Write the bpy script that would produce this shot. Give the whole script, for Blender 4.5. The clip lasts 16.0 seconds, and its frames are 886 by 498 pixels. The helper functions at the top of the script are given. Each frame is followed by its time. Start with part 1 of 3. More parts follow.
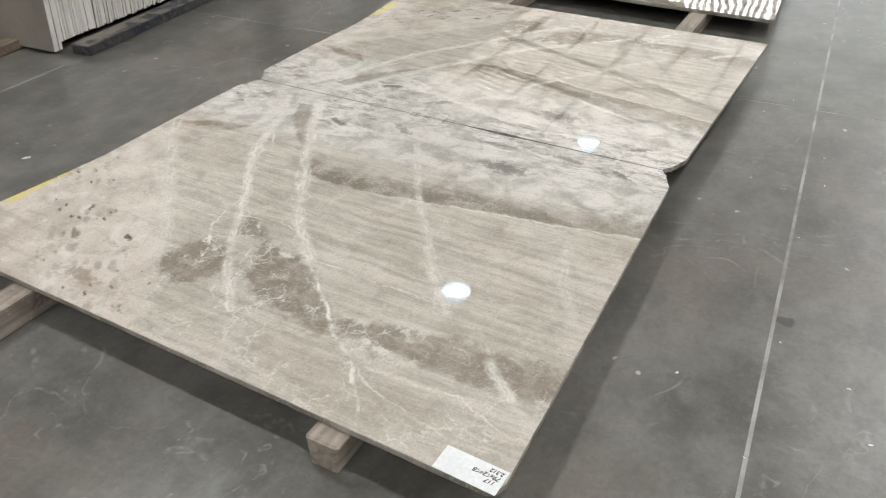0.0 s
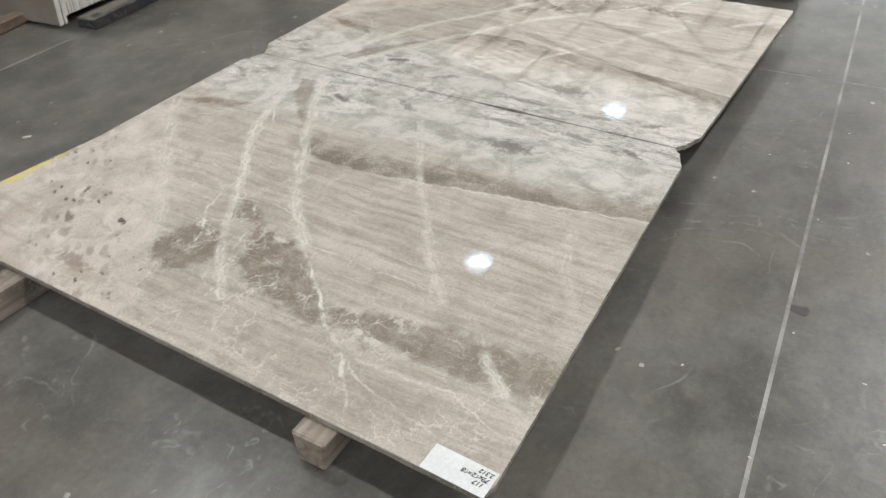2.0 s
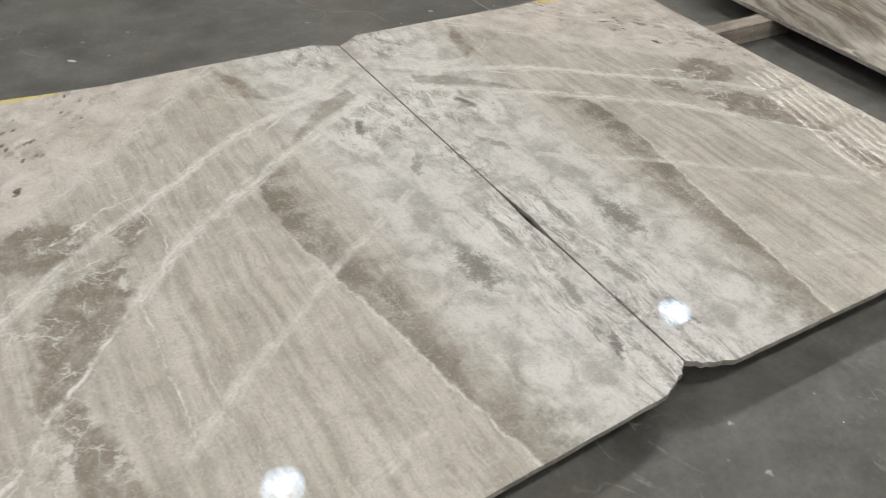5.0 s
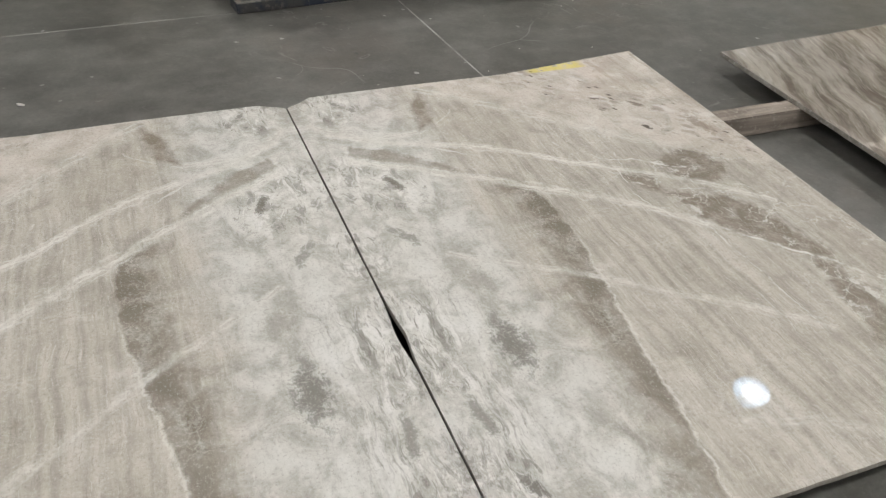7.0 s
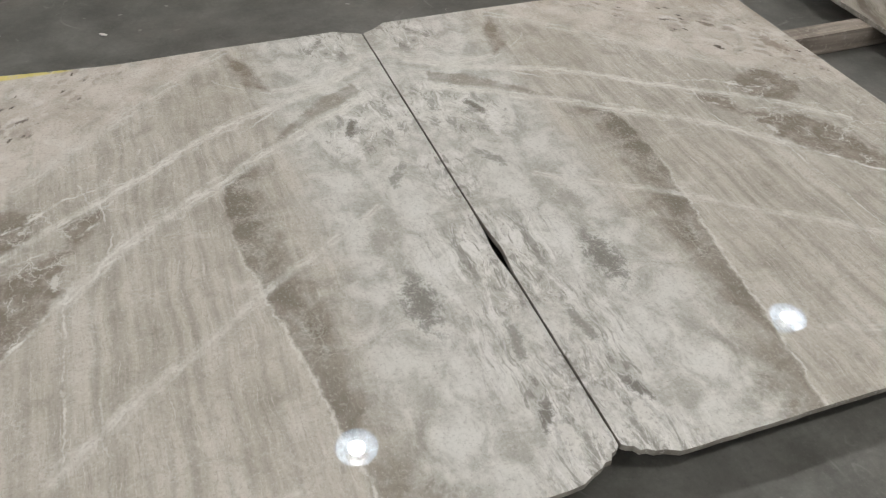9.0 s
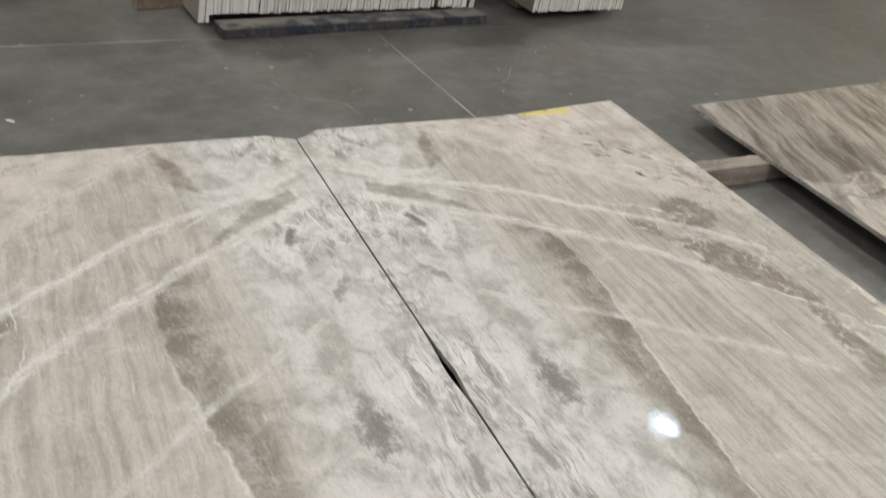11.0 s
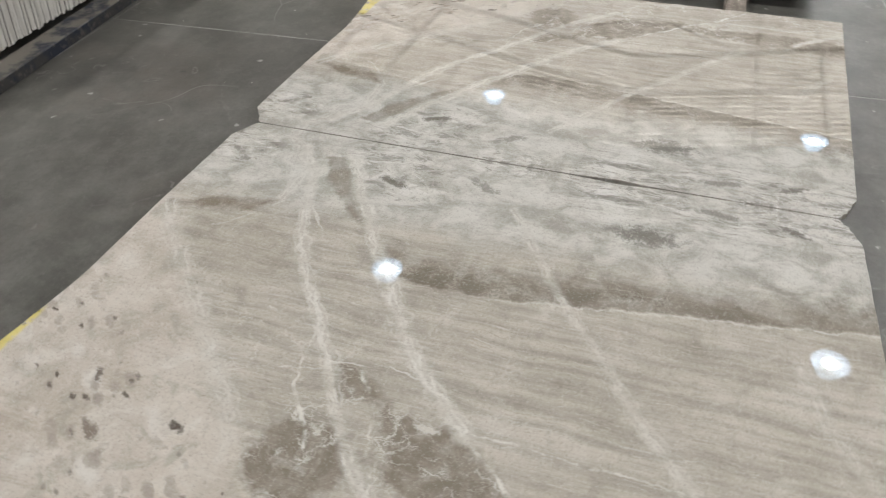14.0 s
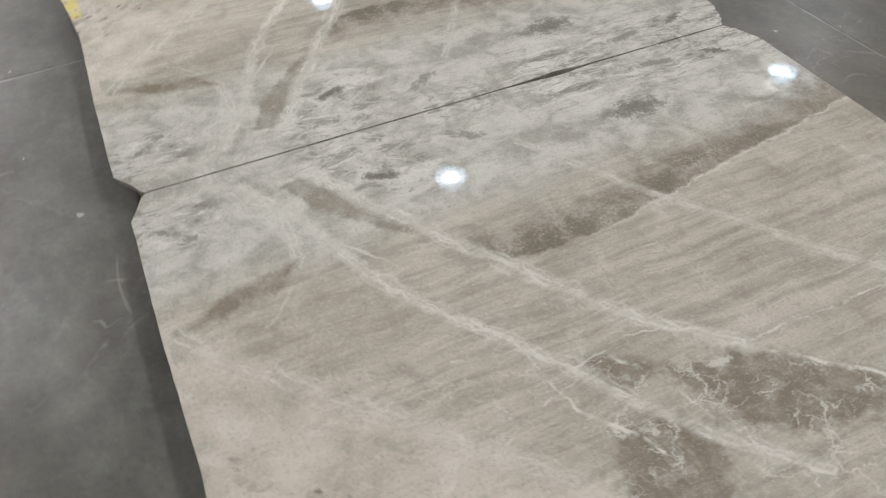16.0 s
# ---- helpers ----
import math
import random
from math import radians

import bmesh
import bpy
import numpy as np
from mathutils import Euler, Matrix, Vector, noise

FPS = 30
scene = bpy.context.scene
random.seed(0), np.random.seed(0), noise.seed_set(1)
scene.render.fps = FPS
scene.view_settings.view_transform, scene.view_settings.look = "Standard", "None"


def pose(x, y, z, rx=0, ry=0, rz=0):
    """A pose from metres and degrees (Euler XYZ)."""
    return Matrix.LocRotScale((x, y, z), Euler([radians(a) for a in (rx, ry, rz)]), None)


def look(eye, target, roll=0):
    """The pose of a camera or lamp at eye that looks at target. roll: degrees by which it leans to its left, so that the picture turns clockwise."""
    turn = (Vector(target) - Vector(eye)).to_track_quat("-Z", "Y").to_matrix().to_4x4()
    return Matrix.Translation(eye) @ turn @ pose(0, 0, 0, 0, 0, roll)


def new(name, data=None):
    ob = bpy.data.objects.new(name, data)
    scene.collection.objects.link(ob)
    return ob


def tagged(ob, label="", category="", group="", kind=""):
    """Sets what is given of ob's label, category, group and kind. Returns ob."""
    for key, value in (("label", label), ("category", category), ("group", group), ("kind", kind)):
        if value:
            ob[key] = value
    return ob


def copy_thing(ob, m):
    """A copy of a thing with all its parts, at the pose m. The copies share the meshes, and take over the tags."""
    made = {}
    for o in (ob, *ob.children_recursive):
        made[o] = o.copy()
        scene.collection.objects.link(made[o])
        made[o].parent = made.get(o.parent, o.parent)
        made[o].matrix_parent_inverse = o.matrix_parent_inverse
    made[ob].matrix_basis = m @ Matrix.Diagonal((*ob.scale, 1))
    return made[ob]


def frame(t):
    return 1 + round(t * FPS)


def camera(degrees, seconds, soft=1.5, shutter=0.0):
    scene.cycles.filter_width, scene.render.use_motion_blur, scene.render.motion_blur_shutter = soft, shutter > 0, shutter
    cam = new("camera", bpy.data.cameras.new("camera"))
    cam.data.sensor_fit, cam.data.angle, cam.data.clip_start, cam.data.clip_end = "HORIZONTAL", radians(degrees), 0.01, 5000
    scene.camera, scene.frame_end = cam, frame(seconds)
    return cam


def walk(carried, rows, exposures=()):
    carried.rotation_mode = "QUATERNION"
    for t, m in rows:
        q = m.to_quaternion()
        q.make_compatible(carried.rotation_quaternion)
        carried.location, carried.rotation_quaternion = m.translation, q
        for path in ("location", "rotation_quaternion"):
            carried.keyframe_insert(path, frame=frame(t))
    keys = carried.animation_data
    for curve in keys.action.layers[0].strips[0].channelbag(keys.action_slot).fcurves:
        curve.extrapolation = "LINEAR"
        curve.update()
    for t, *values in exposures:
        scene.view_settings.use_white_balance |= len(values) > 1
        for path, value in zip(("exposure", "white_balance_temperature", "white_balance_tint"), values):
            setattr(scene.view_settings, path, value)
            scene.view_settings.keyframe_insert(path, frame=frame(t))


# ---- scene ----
cam = camera(59.7, 16.0, soft=1.2, shutter=0.3)
PATH = [
    (0, (2.439, -2.591, 1.491), (1.624, -1.155, 0.362), -0.9),
    (0.5, (2.445, -2.552, 1.489), (1.674, -1.08, 0.376), -0.6),
    (1, (2.437, -2.541, 1.513), (1.677, -1.041, 0.43), -0.8),
    (1.5, (2.436, -2.526, 1.509), (1.644, -1.047, 0.42), -1.6),
    (2, (2.463, -2.461, 1.485), (1.612, -1.104, 0.288), -2.4),
    (2.5, (2.582, -2.334, 1.489), (1.592, -1.145, 0.221), -2.4),
    (3, (2.642, -2.166, 1.478), (1.566, -1.072, 0.195), -1.2),
    (3.5, (2.543, -1.926, 1.471), (1.445, -0.838, 0.202), 1.6),
    (4, (2.512, -1.684, 1.46), (1.341, -0.706, 0.167), 2.8),
    (4.5, (2.624, -1.438, 1.477), (1.363, -0.54, 0.21), 3.5),
    (5, (2.635, -1.245, 1.465), (1.363, -0.362, 0.198), 4.9),
    (5.2, (2.595, -1.167, 1.455), (1.345, -0.274, 0.174), 5.7),
    (7.3, (2.588, -0.483, 1.473), (1.129, 0.123, 0.247), 4.8),
    (7.5, (2.588, -0.5, 1.471), (1.147, 0.034, 0.191), 4.2),
    (8, (2.582, -0.593, 1.468), (1.19, -0.186, 0.091), 2.1),
    (8.5, (2.61, -0.671, 1.491), (1.234, -0.191, 0.12), 1.2),
    (8.7, (2.615, -0.693, 1.504), (1.247, -0.177, 0.139), 1.4),
    (10.8, (2.502, -0.799, 1.484), (1.163, 0.07, 0.28), 11.4),
    (11, (2.458, -0.869, 1.483), (1.073, 0.031, 0.356), 11.0),
    (11.5, (2.341, -0.993, 1.516), (0.864, 0.026, 0.633), 9.7),
    (12, (2.257, -1.195, 1.515), (0.85, -0.037, 0.69), 6.5),
    (12.5, (2.187, -1.579, 1.466), (1.003, -0.356, 0.415), 4.3),
    (13, (2.063, -1.822, 1.426), (1.036, -0.676, 0.149), 2.2),
    (13.5, (1.754, -1.924, 1.429), (0.97, -0.608, 0.142), -1.1),
    (14, (1.414, -2.09, 1.452), (0.896, -0.609, 0.211), -0.9),
    (14.5, (1.086, -2.162, 1.469), (0.822, -0.637, 0.202), -3.1),
    (15, (0.764, -2.015, 1.455), (0.734, -0.552, 0.092), -3.3),
    (15.5, (0.415, -1.885, 1.441), (0.701, -0.551, -0.022), -1.0),
    (16, (0.108, -1.737, 1.479), (0.659, -0.469, 0.034), -1.7),
]
EXPOSURES = ((0.0, 0.18), (1.5, 0.06), (3.0, 0.1), (5.0, 0.0), (7.5, -0.03), (8.0, -0.22), (8.7, -0.22), (11.0, 0.02), (12.0, 0.29), (12.5, 0.06), (13.0, -0.05), (14.5, -0.16), (15.0, -0.18), (15.5, -0.26), (16.0, -0.28))
walk(cam, [(t, look(eye, target, roll)) for t, eye, target, roll in PATH], EXPOSURES)

# ---- world and exposure ----
world = bpy.data.worlds.new("world")
scene.world = world
world.use_nodes = True
world.node_tree.nodes["Background"].inputs["Color"].default_value = (0.5, 0.55, 0.6, 1)
world.node_tree.nodes["Background"].inputs["Strength"].default_value = 0.02
LAMP_POWER = 1700.0       # the lens that looks down
UPLIGHT = 160.0         # the lamp's open top
DAYLIGHT = 5.5
ROOFLIGHT = 1.8          # daylight through the translucent roof sheets

# ---- node helpers ----
TOP = 0.11          # height of the polished faces above the floor
THICK = 0.02        # thickness of a stone slab


class Mat:
    """A small writer of node trees: sockets in, sockets out."""

    def __init__(self, name):
        self.mat = bpy.data.materials.new(name)
        self.mat.use_nodes = True
        self.nt = self.mat.node_tree
        self.bsdf = self.nt.nodes["Principled BSDF"]

    def put(self, value, socket):
        if isinstance(value, bpy.types.NodeSocket):
            self.nt.links.new(value, socket)
        elif isinstance(value, tuple) and len(value) == 3 and socket.type == "RGBA":
            socket.default_value = (*value, 1)
        else:
            socket.default_value = value

    def m(self, op, a, b=0.0, clamp=False):
        n = self.nt.nodes.new("ShaderNodeMath")
        n.operation, n.use_clamp = op, clamp
        self.put(a, n.inputs[0]), self.put(b, n.inputs[1])
        return n.outputs[0]

    def v(self, op, a, b=(0, 0, 0), scale=None):
        n = self.nt.nodes.new("ShaderNodeVectorMath")
        n.operation = op
        self.put(a, n.inputs[0]), self.put(b, n.inputs[1])
        if scale is not None:
            self.put(scale, n.inputs["Scale"])
        return n.outputs["Value"] if op in ("DOT_PRODUCT", "LENGTH", "DISTANCE") else n.outputs["Vector"]

    def step(self, x, a, b, lo=0.0, hi=1.0):
        n = self.nt.nodes.new("ShaderNodeMapRange")
        n.interpolation_type = "SMOOTHSTEP"
        if a > b:
            a, b, lo, hi = b, a, hi, lo
        self.put(x, n.inputs[0])
        for i, k in enumerate((a, b, lo, hi)):
            self.put(k, n.inputs[1 + i])
        return n.outputs[0]

    def mix(self, fac, a, b, mode="MIX"):
        n = self.nt.nodes.new("ShaderNodeMix")
        n.data_type, n.blend_type = "RGBA", mode
        self.put(fac, n.inputs[0]), self.put(a, n.inputs[6]), self.put(b, n.inputs[7])
        return n.outputs[2]

    def noise(self, vec, scale, detail=3.0, rough=0.55, out="Fac", warp=0.0):
        n = self.nt.nodes.new("ShaderNodeTexNoise")
        self.put(vec, n.inputs["Vector"])
        n.inputs["Scale"].default_value, n.inputs["Detail"].default_value = scale, detail
        n.inputs["Roughness"].default_value, n.inputs["Distortion"].default_value = rough, warp
        return n.outputs[out]

    def cells(self, vec, scale, feature="F1", out="Distance"):
        n = self.nt.nodes.new("ShaderNodeTexVoronoi")
        n.feature = feature
        self.put(vec, n.inputs["Vector"])
        n.inputs["Scale"].default_value = scale
        return n.outputs[out]

    def local(self):
        return self.nt.nodes.new("ShaderNodeTexCoord").outputs["Object"]

    def place(self):
        return self.nt.nodes.new("ShaderNodeNewGeometry").outputs["Position"]

    def chance(self):
        return self.nt.nodes.new("ShaderNodeObjectInfo").outputs["Random"]

    def split(self, vec):
        n = self.nt.nodes.new("ShaderNodeSeparateXYZ")
        self.put(vec, n.inputs[0])
        return n.outputs

    def join(self, x, y, z=0.0):
        n = self.nt.nodes.new("ShaderNodeCombineXYZ")
        for i, k in enumerate((x, y, z)):
            self.put(k, n.inputs[i])
        return n.outputs[0]

    def bump(self, height, strength, distance, normal=None):
        n = self.nt.nodes.new("ShaderNodeBump")
        self.put(height, n.inputs["Height"])
        n.inputs["Strength"].default_value, n.inputs["Distance"].default_value = strength, distance
        if normal is not None:
            self.put(normal, n.inputs["Normal"])
        return n.outputs[0]

    def seg(self, p, a, b):
        """The distance from p to the segment from a to b."""
        d = Vector((b[0] - a[0], b[1] - a[1], 0))
        rel = self.v("SUBTRACT", p, (a[0], a[1], 0))
        h = self.m("DIVIDE", self.v("DOT_PRODUCT", rel, tuple(d)), d.length_squared, clamp=True)
        return self.v("DISTANCE", rel, self.v("SCALE", tuple(d), scale=h))

    def line(self, p, points):
        best = None
        for a, b in zip(points, points[1:]):
            d = self.seg(p, a, b)
            best = d if best is None else self.m("MINIMUM", best, d)
        return best

    def blob(self, p, c, r, turn=0.0):
        """Distance from an ellipse's centre, 1 at its rim."""
        rel = self.v("SUBTRACT", p, (c[0], c[1], 0))
        ca, sa = math.cos(radians(turn)), math.sin(radians(turn))
        return self.v("LENGTH", self.join(self.v("DOT_PRODUCT", rel, (ca / r[0], sa / r[0], 0)),
                                          self.v("DOT_PRODUCT", rel, (-sa / r[1], ca / r[1], 0))))

    def poly(self, p, pts):
        """Distance from a convex outline, negative inside it."""
        turn = sum(a[0] * b[1] - b[0] * a[1] for a, b in zip(pts, pts[1:] + pts[:1]))
        best = None
        for a, b in zip(pts, pts[1:] + pts[:1]):
            n = Vector((b[1] - a[1], a[0] - b[0], 0)).normalized() * (1 if turn > 0 else -1)
            d = self.m("SUBTRACT", self.v("DOT_PRODUCT", p, tuple(n)), n.x * a[0] + n.y * a[1])
            best = d if best is None else self.m("MAXIMUM", best, d)
        return best

    def done(self, color, rough, normal=None, metal=0.0, **more):
        self.put(color, self.bsdf.inputs["Base Color"])
        self.put(rough, self.bsdf.inputs["Roughness"])
        self.put(metal, self.bsdf.inputs["Metallic"])
        if normal is not None:
            self.put(normal, self.bsdf.inputs["Normal"])
        for key, value in more.items():
            self.put(value, self.bsdf.inputs[key.replace("_", " ")])
        return self.mat


# ---- materials ----
def marble_top():
    """Polished beige-grey marble, bookmatched about the seam (local y = 0)."""
    k = Mat("polished_marble")
    x, y, _ = k.split(k.local())
    flat = k.join(x, k.m("ABSOLUTE", y))
    half = (0.5, 0.5, 0.5)
    w1 = k.v("SCALE", k.v("SUBTRACT", k.noise(flat, 4.5, 3, out="Color"), half), scale=0.045)
    w2 = k.v("SCALE", k.v("SUBTRACT", k.noise(flat, 21.0, 5, 0.65, out="Color"), half), scale=0.034)
    p = k.v("MULTIPLY", k.v("ADD", flat, k.v("ADD", w1, w2)), (1, 1, 0))
    u, v, _ = k.split(p)
    soft = k.v("MULTIPLY", k.v("ADD", flat, w1), (1, 1, 0))
    cloud = k.noise(flat, 3.0, 5, 0.6)
    patch = k.noise(flat, 10.0, 6, 0.66, warp=0.5)
    crumb = k.noise(flat, 38.0, 5, 0.7, warp=0.6)
    fine = k.noise(flat, 120.0, 4, 0.75)
    strata = k.noise(k.v("MULTIPLY", soft, (1.1, 17, 1)), 1.5, 6, 0.62)
    thread = k.noise(k.v("MULTIPLY", k.v("ADD", soft, k.v("SCALE", w2, scale=0.55)), (6.0, 95, 1)), 1.5, 6, 0.78)
    frayed = k.step(k.noise(k.v("MULTIPLY", flat, (3.0, 8.0, 1)), 2.0, 4, 0.6), 0.38, 0.60)

    def over(col, mask, tone):
        return k.mix(mask, col, tone)

    def both(*masks):
        m = masks[0]
        for other in masks[1:]:
            m = k.m("MULTIPLY", m, other)
        return m

    def after(col, *values):
        """The same values, tied to the colour so far, so that the layers are worked out one after another."""
        tie = k.m("MULTIPLY", k.v("DOT_PRODUCT", col, (1, 1, 1)), 1e-9)
        return [k.v("ADD", q, k.join(tie, tie, 0.0)) if q.type == "VECTOR" else k.m("ADD", q, tie) for q in values]

    pale, brown = (0.66, 0.628, 0.575), (0.205, 0.170, 0.132)
    # thin, nearly straight layers
    col = k.mix(k.step(k.m("ADD", k.m("MULTIPLY", strata, 0.70), k.m("MULTIPLY", cloud, 0.34)), 0.37, 0.65), (0.352, 0.316, 0.265), (0.528, 0.480, 0.415))
    col = over(col, k.step(patch, 0.50, 0.28, 0, 0.55), (0.300, 0.268, 0.222))
    col = over(col, k.step(patch, 0.52, 0.72, 0, 0.45), (0.600, 0.560, 0.500))
    col = over(col, both(k.step(thread, 0.53, 0.66, 0, 0.68), k.step(frayed, 0, 1, 0.15, 1)), (0.62, 0.580, 0.520))
    col = over(col, both(k.step(thread, 0.47, 0.33, 0, 0.62), k.step(frayed, 0, 1, 0.20, 1)), (0.262, 0.230, 0.188))
    flat, p, soft, w1, w2, u, v, cloud, patch, crumb, fine, thread = after(col, flat, p, soft, w1, w2, u, v, cloud, patch, crumb, fine, thread)
    # the rosy, broken zone along one end
    left = k.m("SUBTRACT", k.m("SUBTRACT", v, 0.51), k.m("MULTIPLY", u, 1.17))
    zone = k.step(k.m("ADD", left, k.m("MULTIPLY", k.m("SUBTRACT", patch, 0.5), 0.30)), -0.07, 0.10)
    rose = k.mix(k.step(cloud, 0.34, 0.66), (0.480, 0.422, 0.360), (0.620, 0.558, 0.490))
    rose = over(rose, k.step(patch, 0.49, 0.32, 0, 0.75), (0.380, 0.352, 0.292))
    rose = over(rose, k.step(patch, 0.52, 0.66, 0, 0.70), (0.665, 0.622, 0.560))
    wavy = k.noise(k.v("MULTIPLY", k.v("ADD", flat, k.v("SCALE", w1, scale=1.3)), (1.6, 15, 1)), 1.5, 5, 0.6)
    corner_zone = k.step(k.m("SUBTRACT", k.m("SUBTRACT", v, 1.12), k.m("MULTIPLY", u, 0.85)), 0.0, 0.12)
    rose = over(rose, both(k.step(wavy, 0.50, 0.36, 0, 0.62), k.step(corner_zone, 0, 1, 0.25, 1)), (0.395, 0.330, 0.262))
    col = over(col, k.m("MULTIPLY", zone, 0.92), rose)
    flat, p, soft, w1, w2, u, v, cloud, patch, crumb, fine, thread, left, zone = after(col, flat, p, soft, w1, w2, u, v, cloud, patch, crumb, fine, thread, left, zone)
    # fragments in a belt that crosses it: small lens-shaped chips, dark, grey and white
    ca, sa = math.cos(radians(40)), math.sin(radians(40))
    chips = k.v("ADD", flat, k.v("SCALE", w2, scale=1.1))
    tilt = k.join(k.m("MULTIPLY", k.v("DOT_PRODUCT", chips, (ca, sa, 0)), 0.50), k.v("DOT_PRODUCT", chips, (-sa, ca, 0)))
    belt = k.step(k.m("ABSOLUTE", k.m("SUBTRACT", k.m("SUBTRACT", v, k.m("MULTIPLY", u, 0.86)), 1.02)), 0.24, 0.08)
    belt = both(belt, k.step(k.noise(flat, 7.0, 3), 0.30, 0.46))
    for size, pick, tone, amount, reach in ((19.0, 0.60, (0.70, 0.665, 0.615), 0.62, 0.55), (27.0, 0.62, (0.350, 0.300, 0.252), 0.80, 0.50), (36.0, 0.62, (0.42, 0.368, 0.315), 0.8, 0.50), (50.0, 0.80, (0.125, 0.100, 0.080), 0.95, 0.42)):
        tilt, = after(col, tilt)
        lens = both(k.step(k.split(k.cells(tilt, size, out="Color"))[1], pick, pick + 0.03), k.step(k.m("ADD", k.cells(tilt, size), k.m("MULTIPLY", k.m("SUBTRACT", crumb, 0.5), 0.5)), reach, reach - 0.28, 0, amount))
        col = over(col, both(belt, lens), tone)
    flat, p, soft, w1, w2, u, v, cloud, patch, crumb, fine, thread, left, zone = after(col, flat, p, soft, w1, w2, u, v, cloud, patch, crumb, fine, thread, left, zone)
    grit = both(k.step(k.split(k.cells(p, 62.0, out="Color"))[0], 0.90, 0.92), k.step(k.cells(p, 62.0), 0.34, 0.22))
    col = over(col, both(grit, k.step(k.m("ABSOLUTE", k.m("SUBTRACT", left, 0.03)), 0.10, 0.02, 0, 0.75), k.step(k.noise(flat, 9.0, 2), 0.50, 0.58)), (0.150, 0.118, 0.095))
    flat, p, soft, w1, w2, u, v, cloud, patch, crumb, fine, thread, zone = after(col, flat, p, soft, w1, w2, u, v, cloud, patch, crumb, fine, thread, zone)
    # the cool, pale zone along the seam
    seam = k.step(k.m("ADD", v, k.m("MULTIPLY", k.m("SUBTRACT", cloud, 0.5), 0.25)), 0.50, 0.34)
    misty = k.mix(k.step(k.m("ADD", k.m("MULTIPLY", patch, 0.6), k.m("MULTIPLY", k.noise(k.v("MULTIPLY", soft, (3.0, 7.0, 1)), 1.8, 5, 0.62), 0.4)), 0.38, 0.60), (0.385, 0.364, 0.320), (0.640, 0.615, 0.565))
    misty = over(misty, k.step(thread, 0.42, 0.30, 0, 0.30), (0.34, 0.318, 0.28))
    col = over(col, both(seam, k.step(cloud, 0.25, 0.55, 0.72, 0.95)), misty)
    flat, p, soft, w1, w2, u, v, cloud, patch, crumb, fine, thread, zone = after(col, flat, p, soft, w1, w2, u, v, cloud, patch, crumb, fine, thread, zone)
    bent = k.v("ADD", flat, k.v("SCALE", w1, scale=1.5))
    gather = k.step(k.noise(flat, 4.2, 2), 0.36, 0.54)
    pebbles = k.step(k.blob(p, (0.58, 0.15), (0.24, 0.17), 25), 1.2, 0.6)
    tip = k.step(k.blob(p, (0.04, 0.15), (0.14, 0.11), 20), 1.2, 0.7)
    right = both(k.step(v, 0.30, 0.08), k.step(u, 0.98, 1.25), k.step(gather, 0, 1, 0.12, 1))
    middle = both(k.step(v, 0.13, 0.03), gather, k.step(u, 0.70, 0.85))
    for along, across, where, low, amount in ((5.5, 26, right, 0.54, 0.80), (12, 42, right, 0.55, 0.9), (3.2, 12, right, 0.54, 0.5), (13, 28, pebbles, 0.53, 0.75), (9, 26, tip, 0.51, 0.9), (22, 38, middle, 0.53, 0.85)):
        bent, = after(col, bent)
        dash = k.noise(k.v("MULTIPLY", bent, (along, across, 1)), 1.0, 6, 0.68, warp=0.8)
        col = over(col, both(where, k.step(dash, low + 0.01, low + 0.075, 0, amount * 0.85)), (0.235, 0.217, 0.188))
        col = over(col, both(where, k.step(dash, 0.47, 0.38, 0, 0.80)), (0.71, 0.680, 0.640))
    flat, p, soft, w1, w2, u, v, cloud, patch, crumb, fine, thread, zone = after(col, flat, p, soft, w1, w2, u, v, cloud, patch, crumb, fine, thread, zone)
    # the brown band: a crisp lower edge, fading towards the seam
    low = k.m("SUBTRACT", 0.654, k.m("ADD", k.m("MULTIPLY", k.m("MAXIMUM", k.m("SUBTRACT", u, 0.98), 0.0), 0.165), k.m("MULTIPLY", k.m("MAXIMUM", k.m("SUBTRACT", 0.84, u), 0.0), 0.14)))
    depth = k.m("ADD", k.m("SUBTRACT", low, v), k.m("MULTIPLY", k.m("SUBTRACT", crumb, 0.5), 0.02))
    fade = k.m("ADD", depth, k.m("MULTIPLY", k.m("SUBTRACT", patch, 0.5), 0.16))
    band = both(k.step(depth, -0.004, 0.008), k.step(fade, 0.17, 0.03), k.step(k.m("SUBTRACT", u, k.m("MULTIPLY", v, 0.62)), 0.28, 0.35))
    col = over(col, both(band, k.step(patch, 0.36, 0.64, 1.0, 0.62), k.step(k.noise(flat, 2.6, 2), 0.3, 0.6, 0.72, 0.95)), (0.190, 0.162, 0.128))
    knobs = both(band, k.step(u, 1.24, 1.05), k.step(k.cells(k.v("ADD", p, w2), 46.0, "DISTANCE_TO_EDGE"), 0.14, 0.02, 0, 0.55), k.step(patch, 0.42, 0.56))
    col = over(col, knobs, (0.50, 0.465, 0.405))
    rim = both(k.step(k.m("ABSOLUTE", k.m("ADD", depth, 0.004)), 0.007, 0.0), k.step(u, 0.95, 1.2), k.step(crumb, 0.40, 0.55, 0.1, 0.7))
    col = over(col, rim, pale)
    flat, p, soft, w1, w2, u, v, cloud, patch, crumb, fine, thread, zone = after(col, flat, p, soft, w1, w2, u, v, cloud, patch, crumb, fine, thread, zone)
